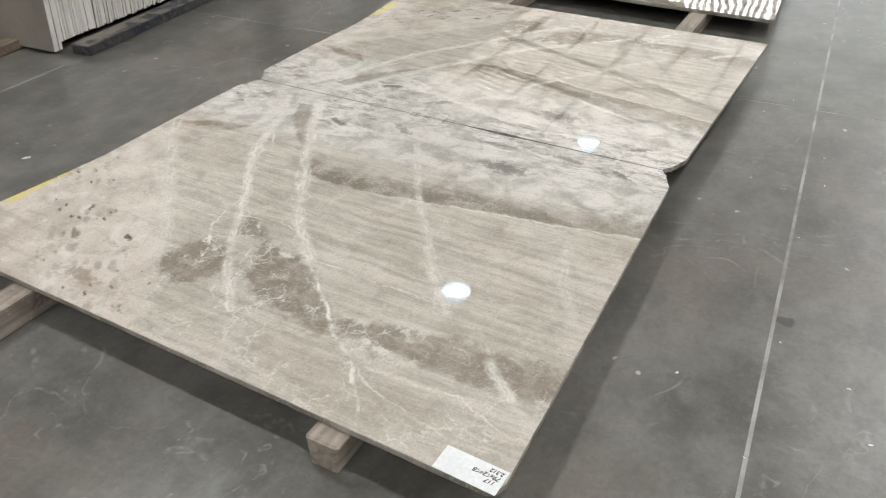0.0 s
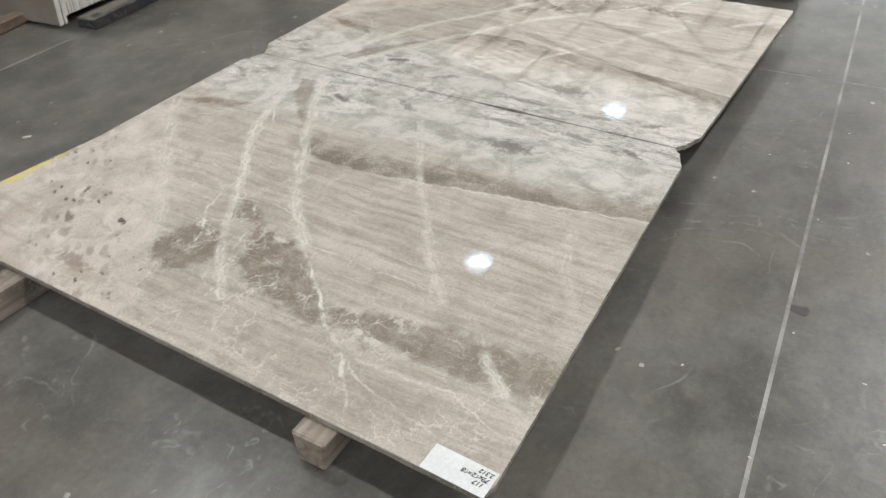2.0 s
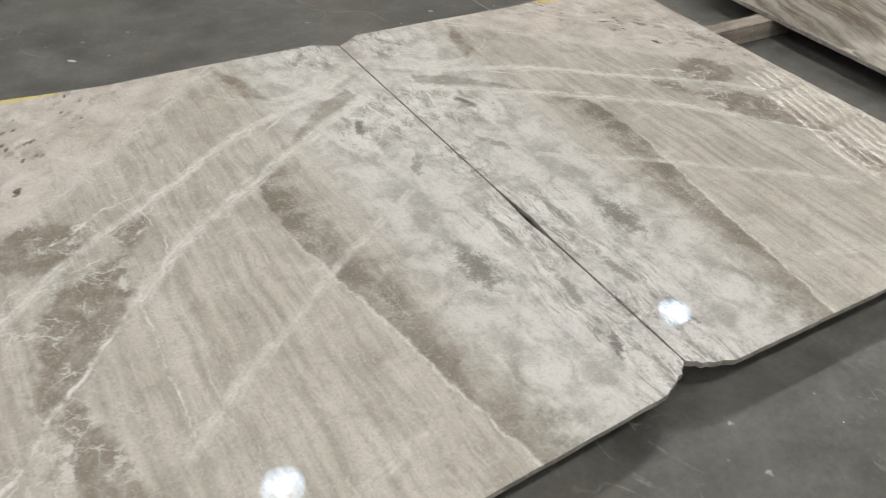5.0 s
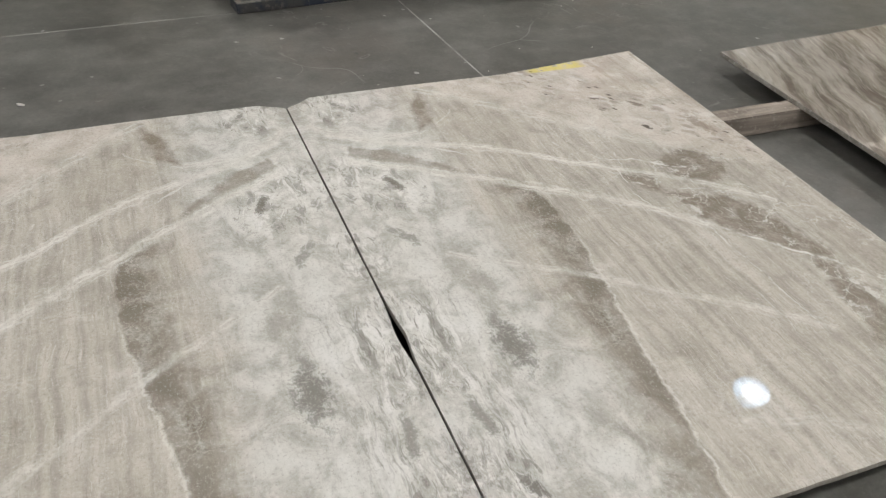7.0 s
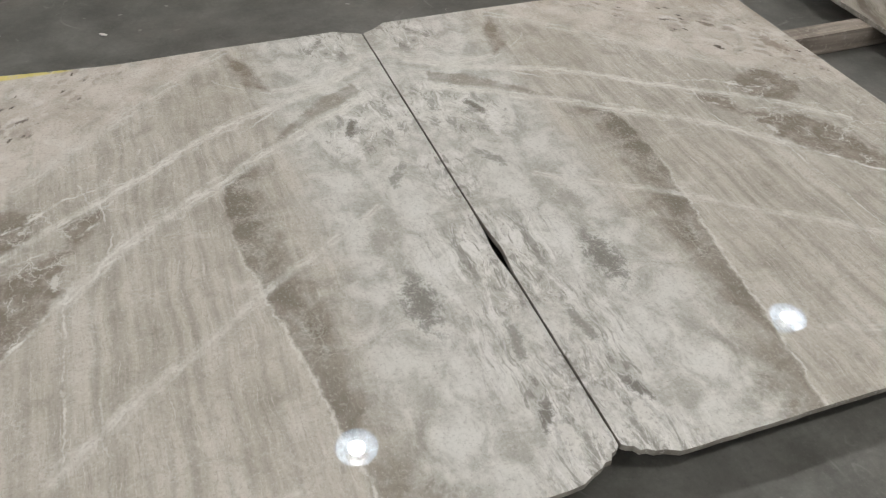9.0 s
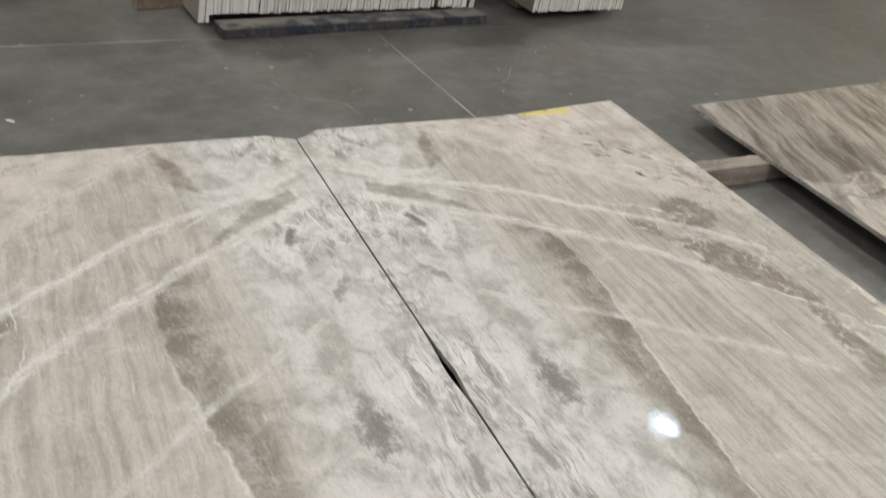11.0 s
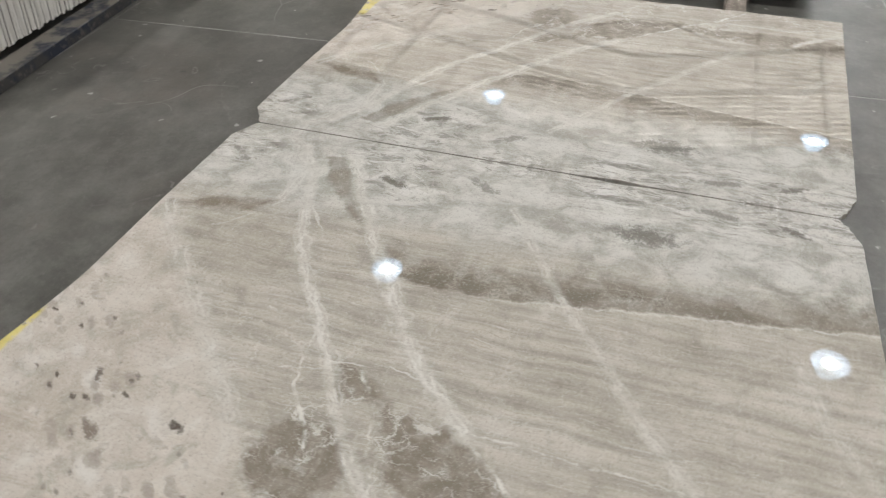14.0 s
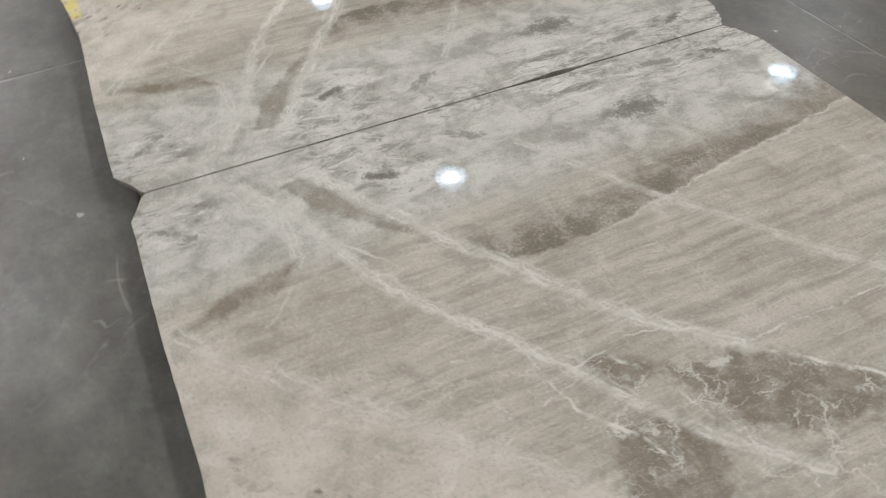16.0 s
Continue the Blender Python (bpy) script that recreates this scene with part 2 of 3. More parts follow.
    # brown fields with angular outlines
    ragged = k.m("ADD", k.m("MULTIPLY", k.m("SUBTRACT", patch, 0.5), 0.10), k.m("MULTIPLY", k.m("SUBTRACT", crumb, 0.5), 0.045))
    shade = k.step(k.noise(flat, 16.0, 5, 0.65, warp=0.8), 0.36, 0.64, 1.0, 0.55)
    for pts, amount, tone, blur in (
            (((0.89, 1.06), (1.11, 1.085), (1.27, 1.235), (1.38, 1.34), (1.14, 1.335), (0.98, 1.25)), 0.90, brown, 0.022),
            (((0.75, 0.965), (0.82, 0.975), (0.915, 1.05), (0.80, 1.085)), 0.80, brown, 0.014),
            (((0.65, 1.26), (0.73, 1.165), (0.88, 1.15), (0.90, 1.25), (0.87, 1.36), (0.74, 1.355)), 0.92, brown, 0.016),
            (((1.35, 1.275), (1.50, 1.222), (1.68, 1.200), (2.02, 1.175), (2.03, 1.30), (1.87, 1.31), (1.60, 1.345), (1.42, 1.37)), 0.86, brown, 0.018),
            (((-0.07, 0.475), (0.12, 0.445), (0.29, 0.365), (0.31, 0.40), (0.24, 0.495), (0.0, 0.525)), 0.88, (0.220, 0.182, 0.138), 0.014),
            (((0.325, 0.13), (0.41, 0.115), (0.52, 0.31), (0.66, 0.51), (0.60, 0.47), (0.39, 0.26)), 0.90, (0.285, 0.252, 0.205), 0.010),
            (((0.10, 0.56), (0.34, 0.52), (0.46, 0.70), (0.40, 0.84), (0.25, 0.78)), 0.35, (0.33, 0.29, 0.235), 0.05),
            (((1.10, 1.40), (1.50, 1.42), (1.80, 1.47), (1.50, 1.57), (1.20, 1.52)), 0.40, (0.30, 0.26, 0.21), 0.05)):
        p, = after(col, p)
        d = k.m("ADD", k.poly(p, pts), k.m("MULTIPLY", ragged, 1.0 if blur > 0.015 else 0.35))
        col = over(col, both(k.step(d, blur, -blur, 0, amount), shade), tone)
    for c, r, turn, amount, tone in (
            ((1.385, 0.262), (0.110, 0.050), 0, 0.62, (0.185, 0.172, 0.148)), ((1.385, 0.262), (0.080, 0.034), 0, 0.6, (0.185, 0.172, 0.148)), ((1.58, 0.085), (0.075, 0.020), 8, 0.8, (0.25, 0.235, 0.205)), ((1.79, 0.115), (0.048, 0.016), 20, 0.9, (0.17, 0.155, 0.132)),
            ((0.60, 0.215), (0.050, 0.016), 20, 0.9, (0.17, 0.152, 0.125)), ((0.88, 0.15), (0.060, 0.020), 25, 0.75, (0.24, 0.225, 0.19)), ((1.13, 0.28), (0.060, 0.040), 0, 0.5, (0.30, 0.27, 0.23)),
            ((0.50, 1.262), (0.026, 0.013), 40, 1.0, (0.11, 0.09, 0.072)), ((0.32, 1.32), (0.032, 0.014), 40, 0.9, (0.22, 0.18, 0.145)), ((0.24, 1.18), (0.022, 0.010), 50, 0.9, (0.15, 0.12, 0.10)),
            ((0.53, 1.475), (0.085, 0.026), 10, 0.75, (0.27, 0.215, 0.165)), ((0.62, 1.50), (0.12, 0.030), -5, 0.5, (0.33, 0.27, 0.21))):
        p, = after(col, p)
        d = k.m("ADD", k.blob(p, c, r, turn), k.m("ADD", k.step(crumb, 0.30, 0.70, 0.5, -0.5), k.step(thread, 0.34, 0.66, 0.14, -0.14)))
        col = over(col, k.step(d, 1.2, 0.45, 0, amount), tone)
    for c, r in (((1.47, 1.318), (0.024, 0.014)), ((1.53, 1.33), (0.030, 0.014)), ((1.02, 1.09), (0.03, 0.012)), ((1.86, 0.09), (0.05, 0.02))):
        col = over(col, k.step(k.m("ADD", k.blob(p, c, r), k.step(crumb, 0.3, 0.7, -0.4, 0.4)), 1.1, 0.7, 0, 0.75), pale)
    flat, p, soft, w1, w2, u, v, cloud, patch, crumb, fine, thread, zone = after(col, flat, p, soft, w1, w2, u, v, cloud, patch, crumb, fine, thread, zone)
    # fine healed cracks, thickest between the veins and in the brown
    broken = k.step(k.noise(flat, 12.0, 4, 0.65), 0.40, 0.60, 0.06, 1.0)
    lower = k.step(k.m("ADD", v, k.m("MULTIPLY", u, -0.25)), 0.62, 0.95, 0.30, 1.0)
    for size, wide, amount, lo in ((8.0, 0.030, 0.90, 0.38), (17.0, 0.046, 0.75, 0.43)):
        edge = k.step(k.cells(k.v("ADD", p, k.v("SCALE", w2, scale=1.6)), size, "DISTANCE_TO_EDGE"), wide, 0.0)
        col = over(col, both(edge, k.step(k.noise(flat, 5.0, 3), lo, lo + 0.14), lower, broken, k.step(zone, 0, 1, amount, amount * 0.3)), (0.63, 0.596, 0.540))
    flat, p, soft, w1, w2, u, v, cloud, patch, crumb, fine, thread = after(col, flat, p, soft, w1, w2, u, v, cloud, patch, crumb, fine, thread)
    # pale veins: wide milky bands, then narrow bright ones
    broken = k.step(k.noise(flat, 12.0, 4, 0.65), 0.40, 0.60, 0.06, 1.0)
    milk = k.step(thread, 0.36, 0.58, 0.55, 1.0)
    for pts, wide, amount in (
            (((0.43, 0.13), (0.55, 0.34), (0.67, 0.53), (0.83, 0.76), (0.90, 0.88), (1.02, 1.01), (1.11, 1.09)), 0.020, 0.90),
            (((0.24, 0.10), (0.35, 0.28), (0.43, 0.53), (0.55, 0.74), (0.65, 0.865), (0.74, 0.98), (0.81, 1.10), (0.90, 1.22), (1.05, 1.38)), 0.016, 0.85),
            (((0.99, 0.24), (1.13, 0.46), (1.22, 0.62), (1.33, 0.75), (1.46, 0.94), (1.60, 1.11)), 0.014, 0.55),
            (((1.79, 0.66), (1.86, 0.84), (1.93, 0.97)), 0.018, 0.42),
            (((-0.04, 0.48), (0.06, 0.63), (0.24, 0.82), (0.42, 1.00), (0.60, 1.20)), 0.024, 0.48),
            (((0.16, 0.06), (0.30, 0.20), (0.30, 0.40)), 0.024, 0.60),
            (((1.80, 1.24), (1.94, 1.36), (2.03, 1.43)), 0.014, 0.70)):
        p, = after(col, p)
        d = k.line(p, pts)
        wander = k.m("SUBTRACT", patch, 0.5)
        col = over(col, both(k.step(k.m("ADD", d, k.m("MULTIPLY", wander, wide * 2.4)), wide * 1.7, 0.0, 0, amount * 0.85), milk), (0.600, 0.566, 0.506))
        for turn, shift, share in ((2.2, 0.30, 1.0), (-3.6, 1.0, 0.5)):
            strand = k.m("ABSOLUTE", k.m("SUBTRACT", k.m("ADD", d, k.m("MULTIPLY", wander, wide * turn)), wide * shift))
            col = over(col, both(k.step(strand, 0.0075, 0.0004, 0, amount * share), broken), (0.69, 0.662, 0.608))
    for pts, wide, amount in (
            (((1.10, 1.08), (1.26, 1.22), (1.38, 1.34), (1.48, 1.40), (1.58, 1.51), (1.63, 1.59)), 0.0085, 0.95),
            (((0.66, 0.90), (0.69, 1.06), (0.74, 1.14), (0.79, 1.22)), 0.0065, 0.85), (((0.82, 0.98), (0.88, 1.06), (0.92, 1.17), (0.97, 1.28)), 0.0075, 0.85),
            (((1.10, 1.072), (1.34, 1.082), (1.58, 1.088)), 0.0050, 0.75), (((1.22, 0.98), (1.45, 1.01), (1.70, 1.00)), 0.0040, 0.40),
            (((0.74, 0.98), (0.88, 0.95), (0.96, 0.97)), 0.0045, 0.65), (((0.64, 1.03), (0.80, 0.99)), 0.0045, 0.55), (((0.50, 0.86), (0.70, 0.90)), 0.0040, 0.5),
            (((0.15, 0.60), (0.24, 0.53), (0.31, 0.42)), 0.0060, 0.60), (((0.30, 0.36), (0.40, 0.40), (0.52, 0.56)), 0.0060, 0.60),
            (((1.48, 1.40), (1.79, 1.385), (1.95, 1.45)), 0.0045, 0.60), (((1.42, 1.37), (1.60, 1.46), (1.86, 1.53)), 0.0045, 0.50)):
        p, = after(col, p)
        d = k.m("ADD", k.line(p, pts), k.m("MULTIPLY", k.m("SUBTRACT", patch, 0.5), wide * 2.2))
        col = over(col, both(k.step(d, wide, wide * 0.15, 0, amount), broken), (0.71, 0.684, 0.632))
    col = over(col, k.step(crumb, 0.46, 0.28, 0, 0.30), (0.23, 0.203, 0.168))
    col = over(col, k.step(crumb, 0.54, 0.72, 0, 0.24), (0.66, 0.63, 0.58))
    col = over(col, k.step(fine, 0.48, 0.32, 0, 0.36), (0.21, 0.186, 0.155))
    col = over(col, k.step(fine, 0.53, 0.70, 0, 0.32), (0.70, 0.672, 0.630))
    # yellow crayon along one edge
    crayon = both(k.step(x, -0.034, -0.050), k.step(k.m("ABSOLUTE", k.m("SUBTRACT", k.m("ABSOLUTE", y), 1.17)), 0.16, 0.10), k.step(crumb, 0.34, 0.50))
    col = over(col, k.m("MULTIPLY", crayon, 0.65), (0.74, 0.62, 0.10))
    n = k.bump(k.noise(flat, 1.5, 1, 0.3), 0.5, 0.0022)
    return k.done(col, 0.003, n, IOR=1.6)


def marble_streaked():
    """Polished brown-grey marble with long streaks, bookmatched about local y = 0."""
    k = Mat("streaked_marble")
    x, y, _ = k.split(k.local())
    flat = k.join(x, k.m("ABSOLUTE", y))
    w = k.v("SCALE", k.v("SUBTRACT", k.noise(flat, 3.0, 3, out="Color"), (0.5, 0.5, 0.5)), scale=0.10)
    p = k.v("ADD", flat, w)
    run = k.join(k.v("DOT_PRODUCT", p, (0.94, 0.34, 0)), k.v("DOT_PRODUCT", p, (-0.34, 0.94, 0)))
    streak = k.noise(k.v("MULTIPLY", run, (0.9, 5.5, 1)), 1.6, 6, 0.66)
    fibre = k.noise(k.v("MULTIPLY", run, (4, 34, 1)), 1.4, 6, 0.72)
    grain = k.noise(flat, 40.0, 5, 0.7)
    col = k.mix(k.step(streak, 0.36, 0.60), (0.160, 0.132, 0.104), (0.375, 0.336, 0.284))
    col = k.mix(k.step(fibre, 0.52, 0.70, 0, 0.45), col, (0.54, 0.50, 0.44))
    col = k.mix(k.step(fibre, 0.44, 0.30, 0, 0.55), col, (0.150, 0.122, 0.095))
    col = k.mix(k.step(grain, 0.46, 0.30, 0, 0.30), col, (0.16, 0.138, 0.11))
    n = k.bump(k.noise(flat, 4.0, 2, 0.4), 0.5, 0.004)
    return k.done(col, 0.012, n, IOR=1.6)


def stone_edge(name, a, b, rough=0.75):
    k = Mat(name)
    q = k.local()
    col = k.mix(k.step(k.noise(q, 14, 4), 0.35, 0.68), a, b)
    col = k.mix(k.step(k.noise(q, 90, 3), 0.55, 0.7, 0, 0.35), col, (0.75, 0.72, 0.67))
    return k.done(col, rough, k.bump(k.noise(q, 160, 4), 0.5, 0.002))


def bundle_stone(name, a, b, rough, streaks=(1, 1, 1)):
    """Stone of a slab in a bundle; each slab differs a little."""
    k = Mat(name)
    q = k.place()
    r = k.chance()
    col = k.mix(k.step(k.noise(k.v("MULTIPLY", q, streaks), 2.2, 5, 0.6), 0.3, 0.7), a, b)
    col = k.mix(k.m("MULTIPLY", r, 0.32), col, tuple(c * 0.55 for c in a))
    col = k.mix(k.step(k.noise(q, 55, 3), 0.55, 0.75, 0, 0.22), col, tuple(min(0.85, c * 1.25) for c in b))
    return k.done(col, rough, k.bump(k.noise(q, 120, 3), 0.3, 0.001))


def bundle_edge(name):
    """Sawn, dusty edges: white drips and smears over grey."""
    k = Mat(name)
    q = k.place()
    r = k.chance()
    tall = k.v("MULTIPLY", q, (60, 60, 2.0))
    col = k.mix(k.step(k.noise(tall, 1.0, 5, 0.65), 0.32, 0.66), (0.66, 0.622, 0.56), (0.84, 0.808, 0.75))
    col = k.mix(k.step(k.noise(q, 6, 4), 0.52, 0.74, 0, 0.40), col, (0.45, 0.425, 0.385))
    col = k.mix(k.step(k.noise(q, 45, 4), 0.56, 0.70, 0, 0.5), col, (0.84, 0.825, 0.785))
    col = k.mix(k.m("MULTIPLY", k.step(r, 0.6, 1.0), 0.30), col, (0.40, 0.36, 0.31))
    return k.done(col, 0.8, k.bump(k.noise(q, 140, 4), 0.5, 0.002))


def concrete():
    """Sealed, worn warehouse concrete: clouds, dark stains, dusty smears, flecks."""
    k = Mat("sealed_concrete")
    q = k.place()
    big = k.noise(q, 0.45, 3, 0.5)
    mid = k.noise(q, 2.6, 6, 0.60)
    wisp = k.noise(k.v("MULTIPLY", q, (1.0, 0.7, 1)), 9.0, 8, 0.68)
    grain = k.noise(q, 55, 6, 0.80)
    speck = k.noise(q, 170, 3, 0.7)
    col = k.mix(k.step(big, 0.30, 0.70), (0.104, 0.098, 0.084), (0.152, 0.146, 0.129))
    col = k.mix(k.step(mid, 0.60, 0.26, 0, 0.62), col, (0.046, 0.043, 0.037))
    col = k.mix(k.step(mid, 0.48, 0.74, 0, 0.45), col, (0.190, 0.185, 0.170))
    col = k.mix(k.step(wisp, 0.44, 0.78, 0, 0.45), col, (0.225, 0.217, 0.196))
    col = k.mix(k.step(wisp, 0.56, 0.20, 0, 0.40), col, (0.046, 0.043, 0.038))
    col = k.mix(k.step(k.noise(q, 1.3, 6, 0.65), 0.50, 0.68, 0, 0.36), col, (0.105, 0.074, 0.052))
    col = k.mix(k.step(grain, 0.50, 0.34, 0.0, 0.26), col, (0.05, 0.049, 0.044))
    col = k.mix(k.step(grain, 0.52, 0.70, 0.0, 0.24), col, (0.25, 0.243, 0.225))
    col = k.mix(k.step(speck, 0.58, 0.72, 0.0, 0.20), col, (0.28, 0.273, 0.25))
    stain = k.m("MULTIPLY", k.step(k.noise(q, 0.85, 5, 0.55), 0.50, 0.72), k.step(k.noise(q, 7.0, 5, 0.6), 0.30, 0.62, 0.25, 0.70))
    col = k.mix(stain, col, (0.036, 0.031, 0.026))
    sweep = k.m("ABSOLUTE", k.m("SUBTRACT", k.noise(q, 2.4, 3, 0.5, warp=1.2), 0.5))
    smear = k.m("MULTIPLY", k.step(sweep, 0.013, 0.001), k.m("MULTIPLY", k.step(k.noise(q, 1.5, 2), 0.50, 0.62), k.step(k.noise(q, 19, 4, 0.65), 0.42, 0.60)))
    col = k.mix(k.m("MULTIPLY", smear, 0.42), col, (0.30, 0.29, 0.27))
    gum = k.m("MULTIPLY", k.step(k.cells(k.v("ADD", q, k.v("SCALE", k.noise(q, 22, 3, out="Color"), scale=0.06)), 2.3), 0.075, 0.055), k.step(k.noise(q, 1.2, 2), 0.50, 0.58))
    col = k.mix(k.m("MULTIPLY", gum, 0.7), col, (0.04, 0.038, 0.036))
    fleck = k.m("MULTIPLY", k.step(k.cells(k.v("ADD", q, k.v("SCALE", k.noise(q, 30, 2, out="Color"), scale=0.03)), 8.0), 0.10, 0.055), k.step(k.noise(q, 4.0, 2), 0.50, 0.60))
    col = k.mix(k.m("MULTIPLY", fleck, 0.75), col, (0.45, 0.44, 0.41))
    scuff = k.m("MULTIPLY", k.step(k.cells(k.v("ADD", q, k.v("SCALE", k.noise(q, 1.1, 2, out="Color"), scale=0.8)), 0.62, "DISTANCE_TO_EDGE"), 0.0035, 0.0008),
                k.step(k.noise(q, 1.9, 3), 0.52, 0.62))
    col = k.mix(k.m("MULTIPLY", scuff, 0.40), col, (0.34, 0.335, 0.315))
    n = k.bump(grain, 0.15, 0.0012)
    return k.done(col, k.step(mid, 0.30, 0.70, 0.29, 0.36), n, Specular_IOR_Level=0.32)


def plain(name, color, rough, other=None, scale=8.0, metal=0.0, relief=0.001, fine=90.0):
    k = Mat(name)
    q = k.local()
    other = other or tuple(c * 0.7 for c in color)
    col = k.mix(k.step(k.noise(q, scale, 5, 0.6), 0.35, 0.68), other, color)
    col = k.mix(k.step(k.noise(q, fine, 3), 0.4, 0.7, 0.18, 0), col, tuple(c * 0.5 for c in other))
    return k.done(col, rough, k.bump(k.noise(q, fine, 4), 0.35, relief), metal)


def dusty_steel():
    """Blue-black paint worn to brown, with dust lying on the upper faces."""
    k = Mat("worn_blue_steel")
    q = k.place()
    up = k.split(k.nt.nodes.new("ShaderNodeNewGeometry").outputs["Normal"])[2]
    col = k.mix(k.step(k.noise(q, 5, 5, 0.65), 0.44, 0.58), (0.022, 0.027, 0.042), (0.055, 0.052, 0.050))
    col = k.mix(k.step(k.noise(q, 30, 4), 0.54, 0.64, 0, 0.6), col, (0.13, 0.115, 0.10))
    dust = k.m("MULTIPLY", k.step(up, 0.5, 0.9), k.step(k.noise(q, 9, 4), 0.36, 0.54))
    col = k.mix(k.m("MULTIPLY", dust, 0.8), col, (0.24, 0.215, 0.18))
    return k.done(col, 0.6, k.bump(k.noise(q, 60, 4), 0.4, 0.002))


def timber(name, a, b):
    k = Mat(name)
    q = k.local()
    long = k.v("MULTIPLY", q, (26, 1.6, 26))
    col = k.mix(k.step(k.noise(long, 1.0, 5, 0.6, warp=0.4), 0.34, 0.66), a, b)
    col = k.mix(k.step(k.noise(q, 7, 4), 0.48, 0.70, 0, 0.55), col, (0.12, 0.095, 0.075))
    col = k.mix(k.step(k.noise(q, 60, 3), 0.55, 0.72, 0, 0.35), col, (0.50, 0.45, 0.38))
    return k.done(col, 0.8, k.bump(k.noise(long, 3.0, 4), 0.6, 0.003))


def glow(name, color, strength, base=(0.8, 0.8, 0.8)):
    k = Mat(name)
    return k.done(base, 0.5, Emission_Color=color, Emission_Strength=strength)


MARBLE, STREAKED, CONCRETE = marble_top(), marble_streaked(), concrete()
EDGE = stone_edge("honed_slab_edge", (0.20, 0.178, 0.15), (0.36, 0.33, 0.285), 0.55)
GREY_STONE = bundle_stone("dusty_grey_stone", (0.235, 0.205, 0.172), (0.32, 0.285, 0.245), 0.55)
PALE_STONE = bundle_stone("pale_grey_marble", (0.76, 0.755, 0.725), (0.84, 0.835, 0.805), 0.35)
BEIGE_STONE = bundle_stone("beige_limestone", (0.58, 0.47, 0.32), (0.70, 0.58, 0.42), 0.4)
TAN_STONE = bundle_stone("tan_limestone", (0.50, 0.40, 0.26), (0.62, 0.52, 0.36), 0.45)
DARK_STONE = bundle_stone("blue_black_granite", (0.02, 0.025, 0.03), (0.05, 0.06, 0.07), 0.3)
SAWN = bundle_edge("dusty_sawn_edges")
TIMBER = timber("rough_sawn_timber", (0.20, 0.162, 0.130), (0.36, 0.305, 0.25))
BROWN_TIMBER = timber("brown_timber", (0.13, 0.085, 0.055), (0.25, 0.175, 0.125))
BLUE_STEEL = dusty_steel()
STEEL = plain("dusty_grey_steel", (0.12, 0.10, 0.095), 0.5, (0.20, 0.185, 0.17), 6.0, 0.3)
PAPER = plain("white_paper", (0.80, 0.81, 0.80), 0.6, (0.74, 0.75, 0.74), 5.0, relief=0.0002)
INK = plain("black_marker", (0.012, 0.012, 0.014), 0.5)
RED_PAINT = plain("red_stencil_paint", (0.42, 0.018, 0.03), 0.6, (0.30, 0.02, 0.03), 12.0)
YELLOW = plain("yellow_sticker", (0.75, 0.45, 0.02), 0.5, (0.68, 0.38, 0.02))
FILLER = plain("joint_filler", (0.40, 0.39, 0.36), 0.8, (0.20, 0.196, 0.182), 4.0)
DECK = plain("white_roof_deck", (0.74, 0.69, 0.62), 0.5, (0.66, 0.61, 0.54), 0.6)
JOIST = plain("primed_steel_joist", (0.10, 0.092, 0.085), 0.5, (0.07, 0.065, 0.06), 2.0)
WALL = plain("painted_wall_panel", (0.42, 0.41, 0.385), 0.6, (0.35, 0.34, 0.32), 0.5)
CHIP = stone_edge("pale_stone_chip", (0.55, 0.52, 0.47), (0.72, 0.70, 0.66))
SHELL = plain("lamp_aluminium", (0.55, 0.56, 0.57), 0.35, (0.42, 0.43, 0.44), 4.0, 0.8)
LIT = glow("lit_lamp_lens", (0.98, 0.99, 1.0), LAMP_POWER)
LIT_TOP = glow("lit_lamp_top", (0.98, 0.99, 1.0), UPLIGHT)
REFRACTOR = glow("lit_refractor", (0.50, 0.74, 1.0), 5.0, (0.04, 0.045, 0.05))
UNLIT = plain("unlit_lamp_lens", (0.70, 0.72, 0.72), 0.15, (0.6, 0.62, 0.62))
ROOF_FLAT = glow("translucent_roof_sheet", (1.0, 0.89, 0.77), ROOFLIGHT)
ROOF_RIB = glow("translucent_roof_rib", (1.0, 0.91, 0.79), ROOFLIGHT * 0.10)
SKYLIT = glow("translucent_panel", (0.90, 0.96, 1.0), DAYLIGHT)


# ---- mesh helpers ----
def part(name, bm, material, parent=None, label=""):
    """Links a bmesh as one mesh object, under a thing or a part."""
    me = bpy.data.meshes.new(name)
    bmesh.ops.recalc_face_normals(bm, faces=bm.faces)
    bm.to_mesh(me)
    bm.free()
    for m in material if isinstance(material, (tuple, list)) else (material,):
        me.materials.append(m)
    ob = new(name, me)
    ob.parent = parent
    return tagged(ob, label)


def twin(name, mesh, parent, m):
    """One more object on a mesh that is already there."""
    ob = new(name, mesh)
    ob.parent = parent
    ob.matrix_basis = m
    return ob


def empty(name, m, label, category, group="", kind=""):
    ob = new(name)
    ob.matrix_basis = m
    return tagged(ob, label, category, group, kind)


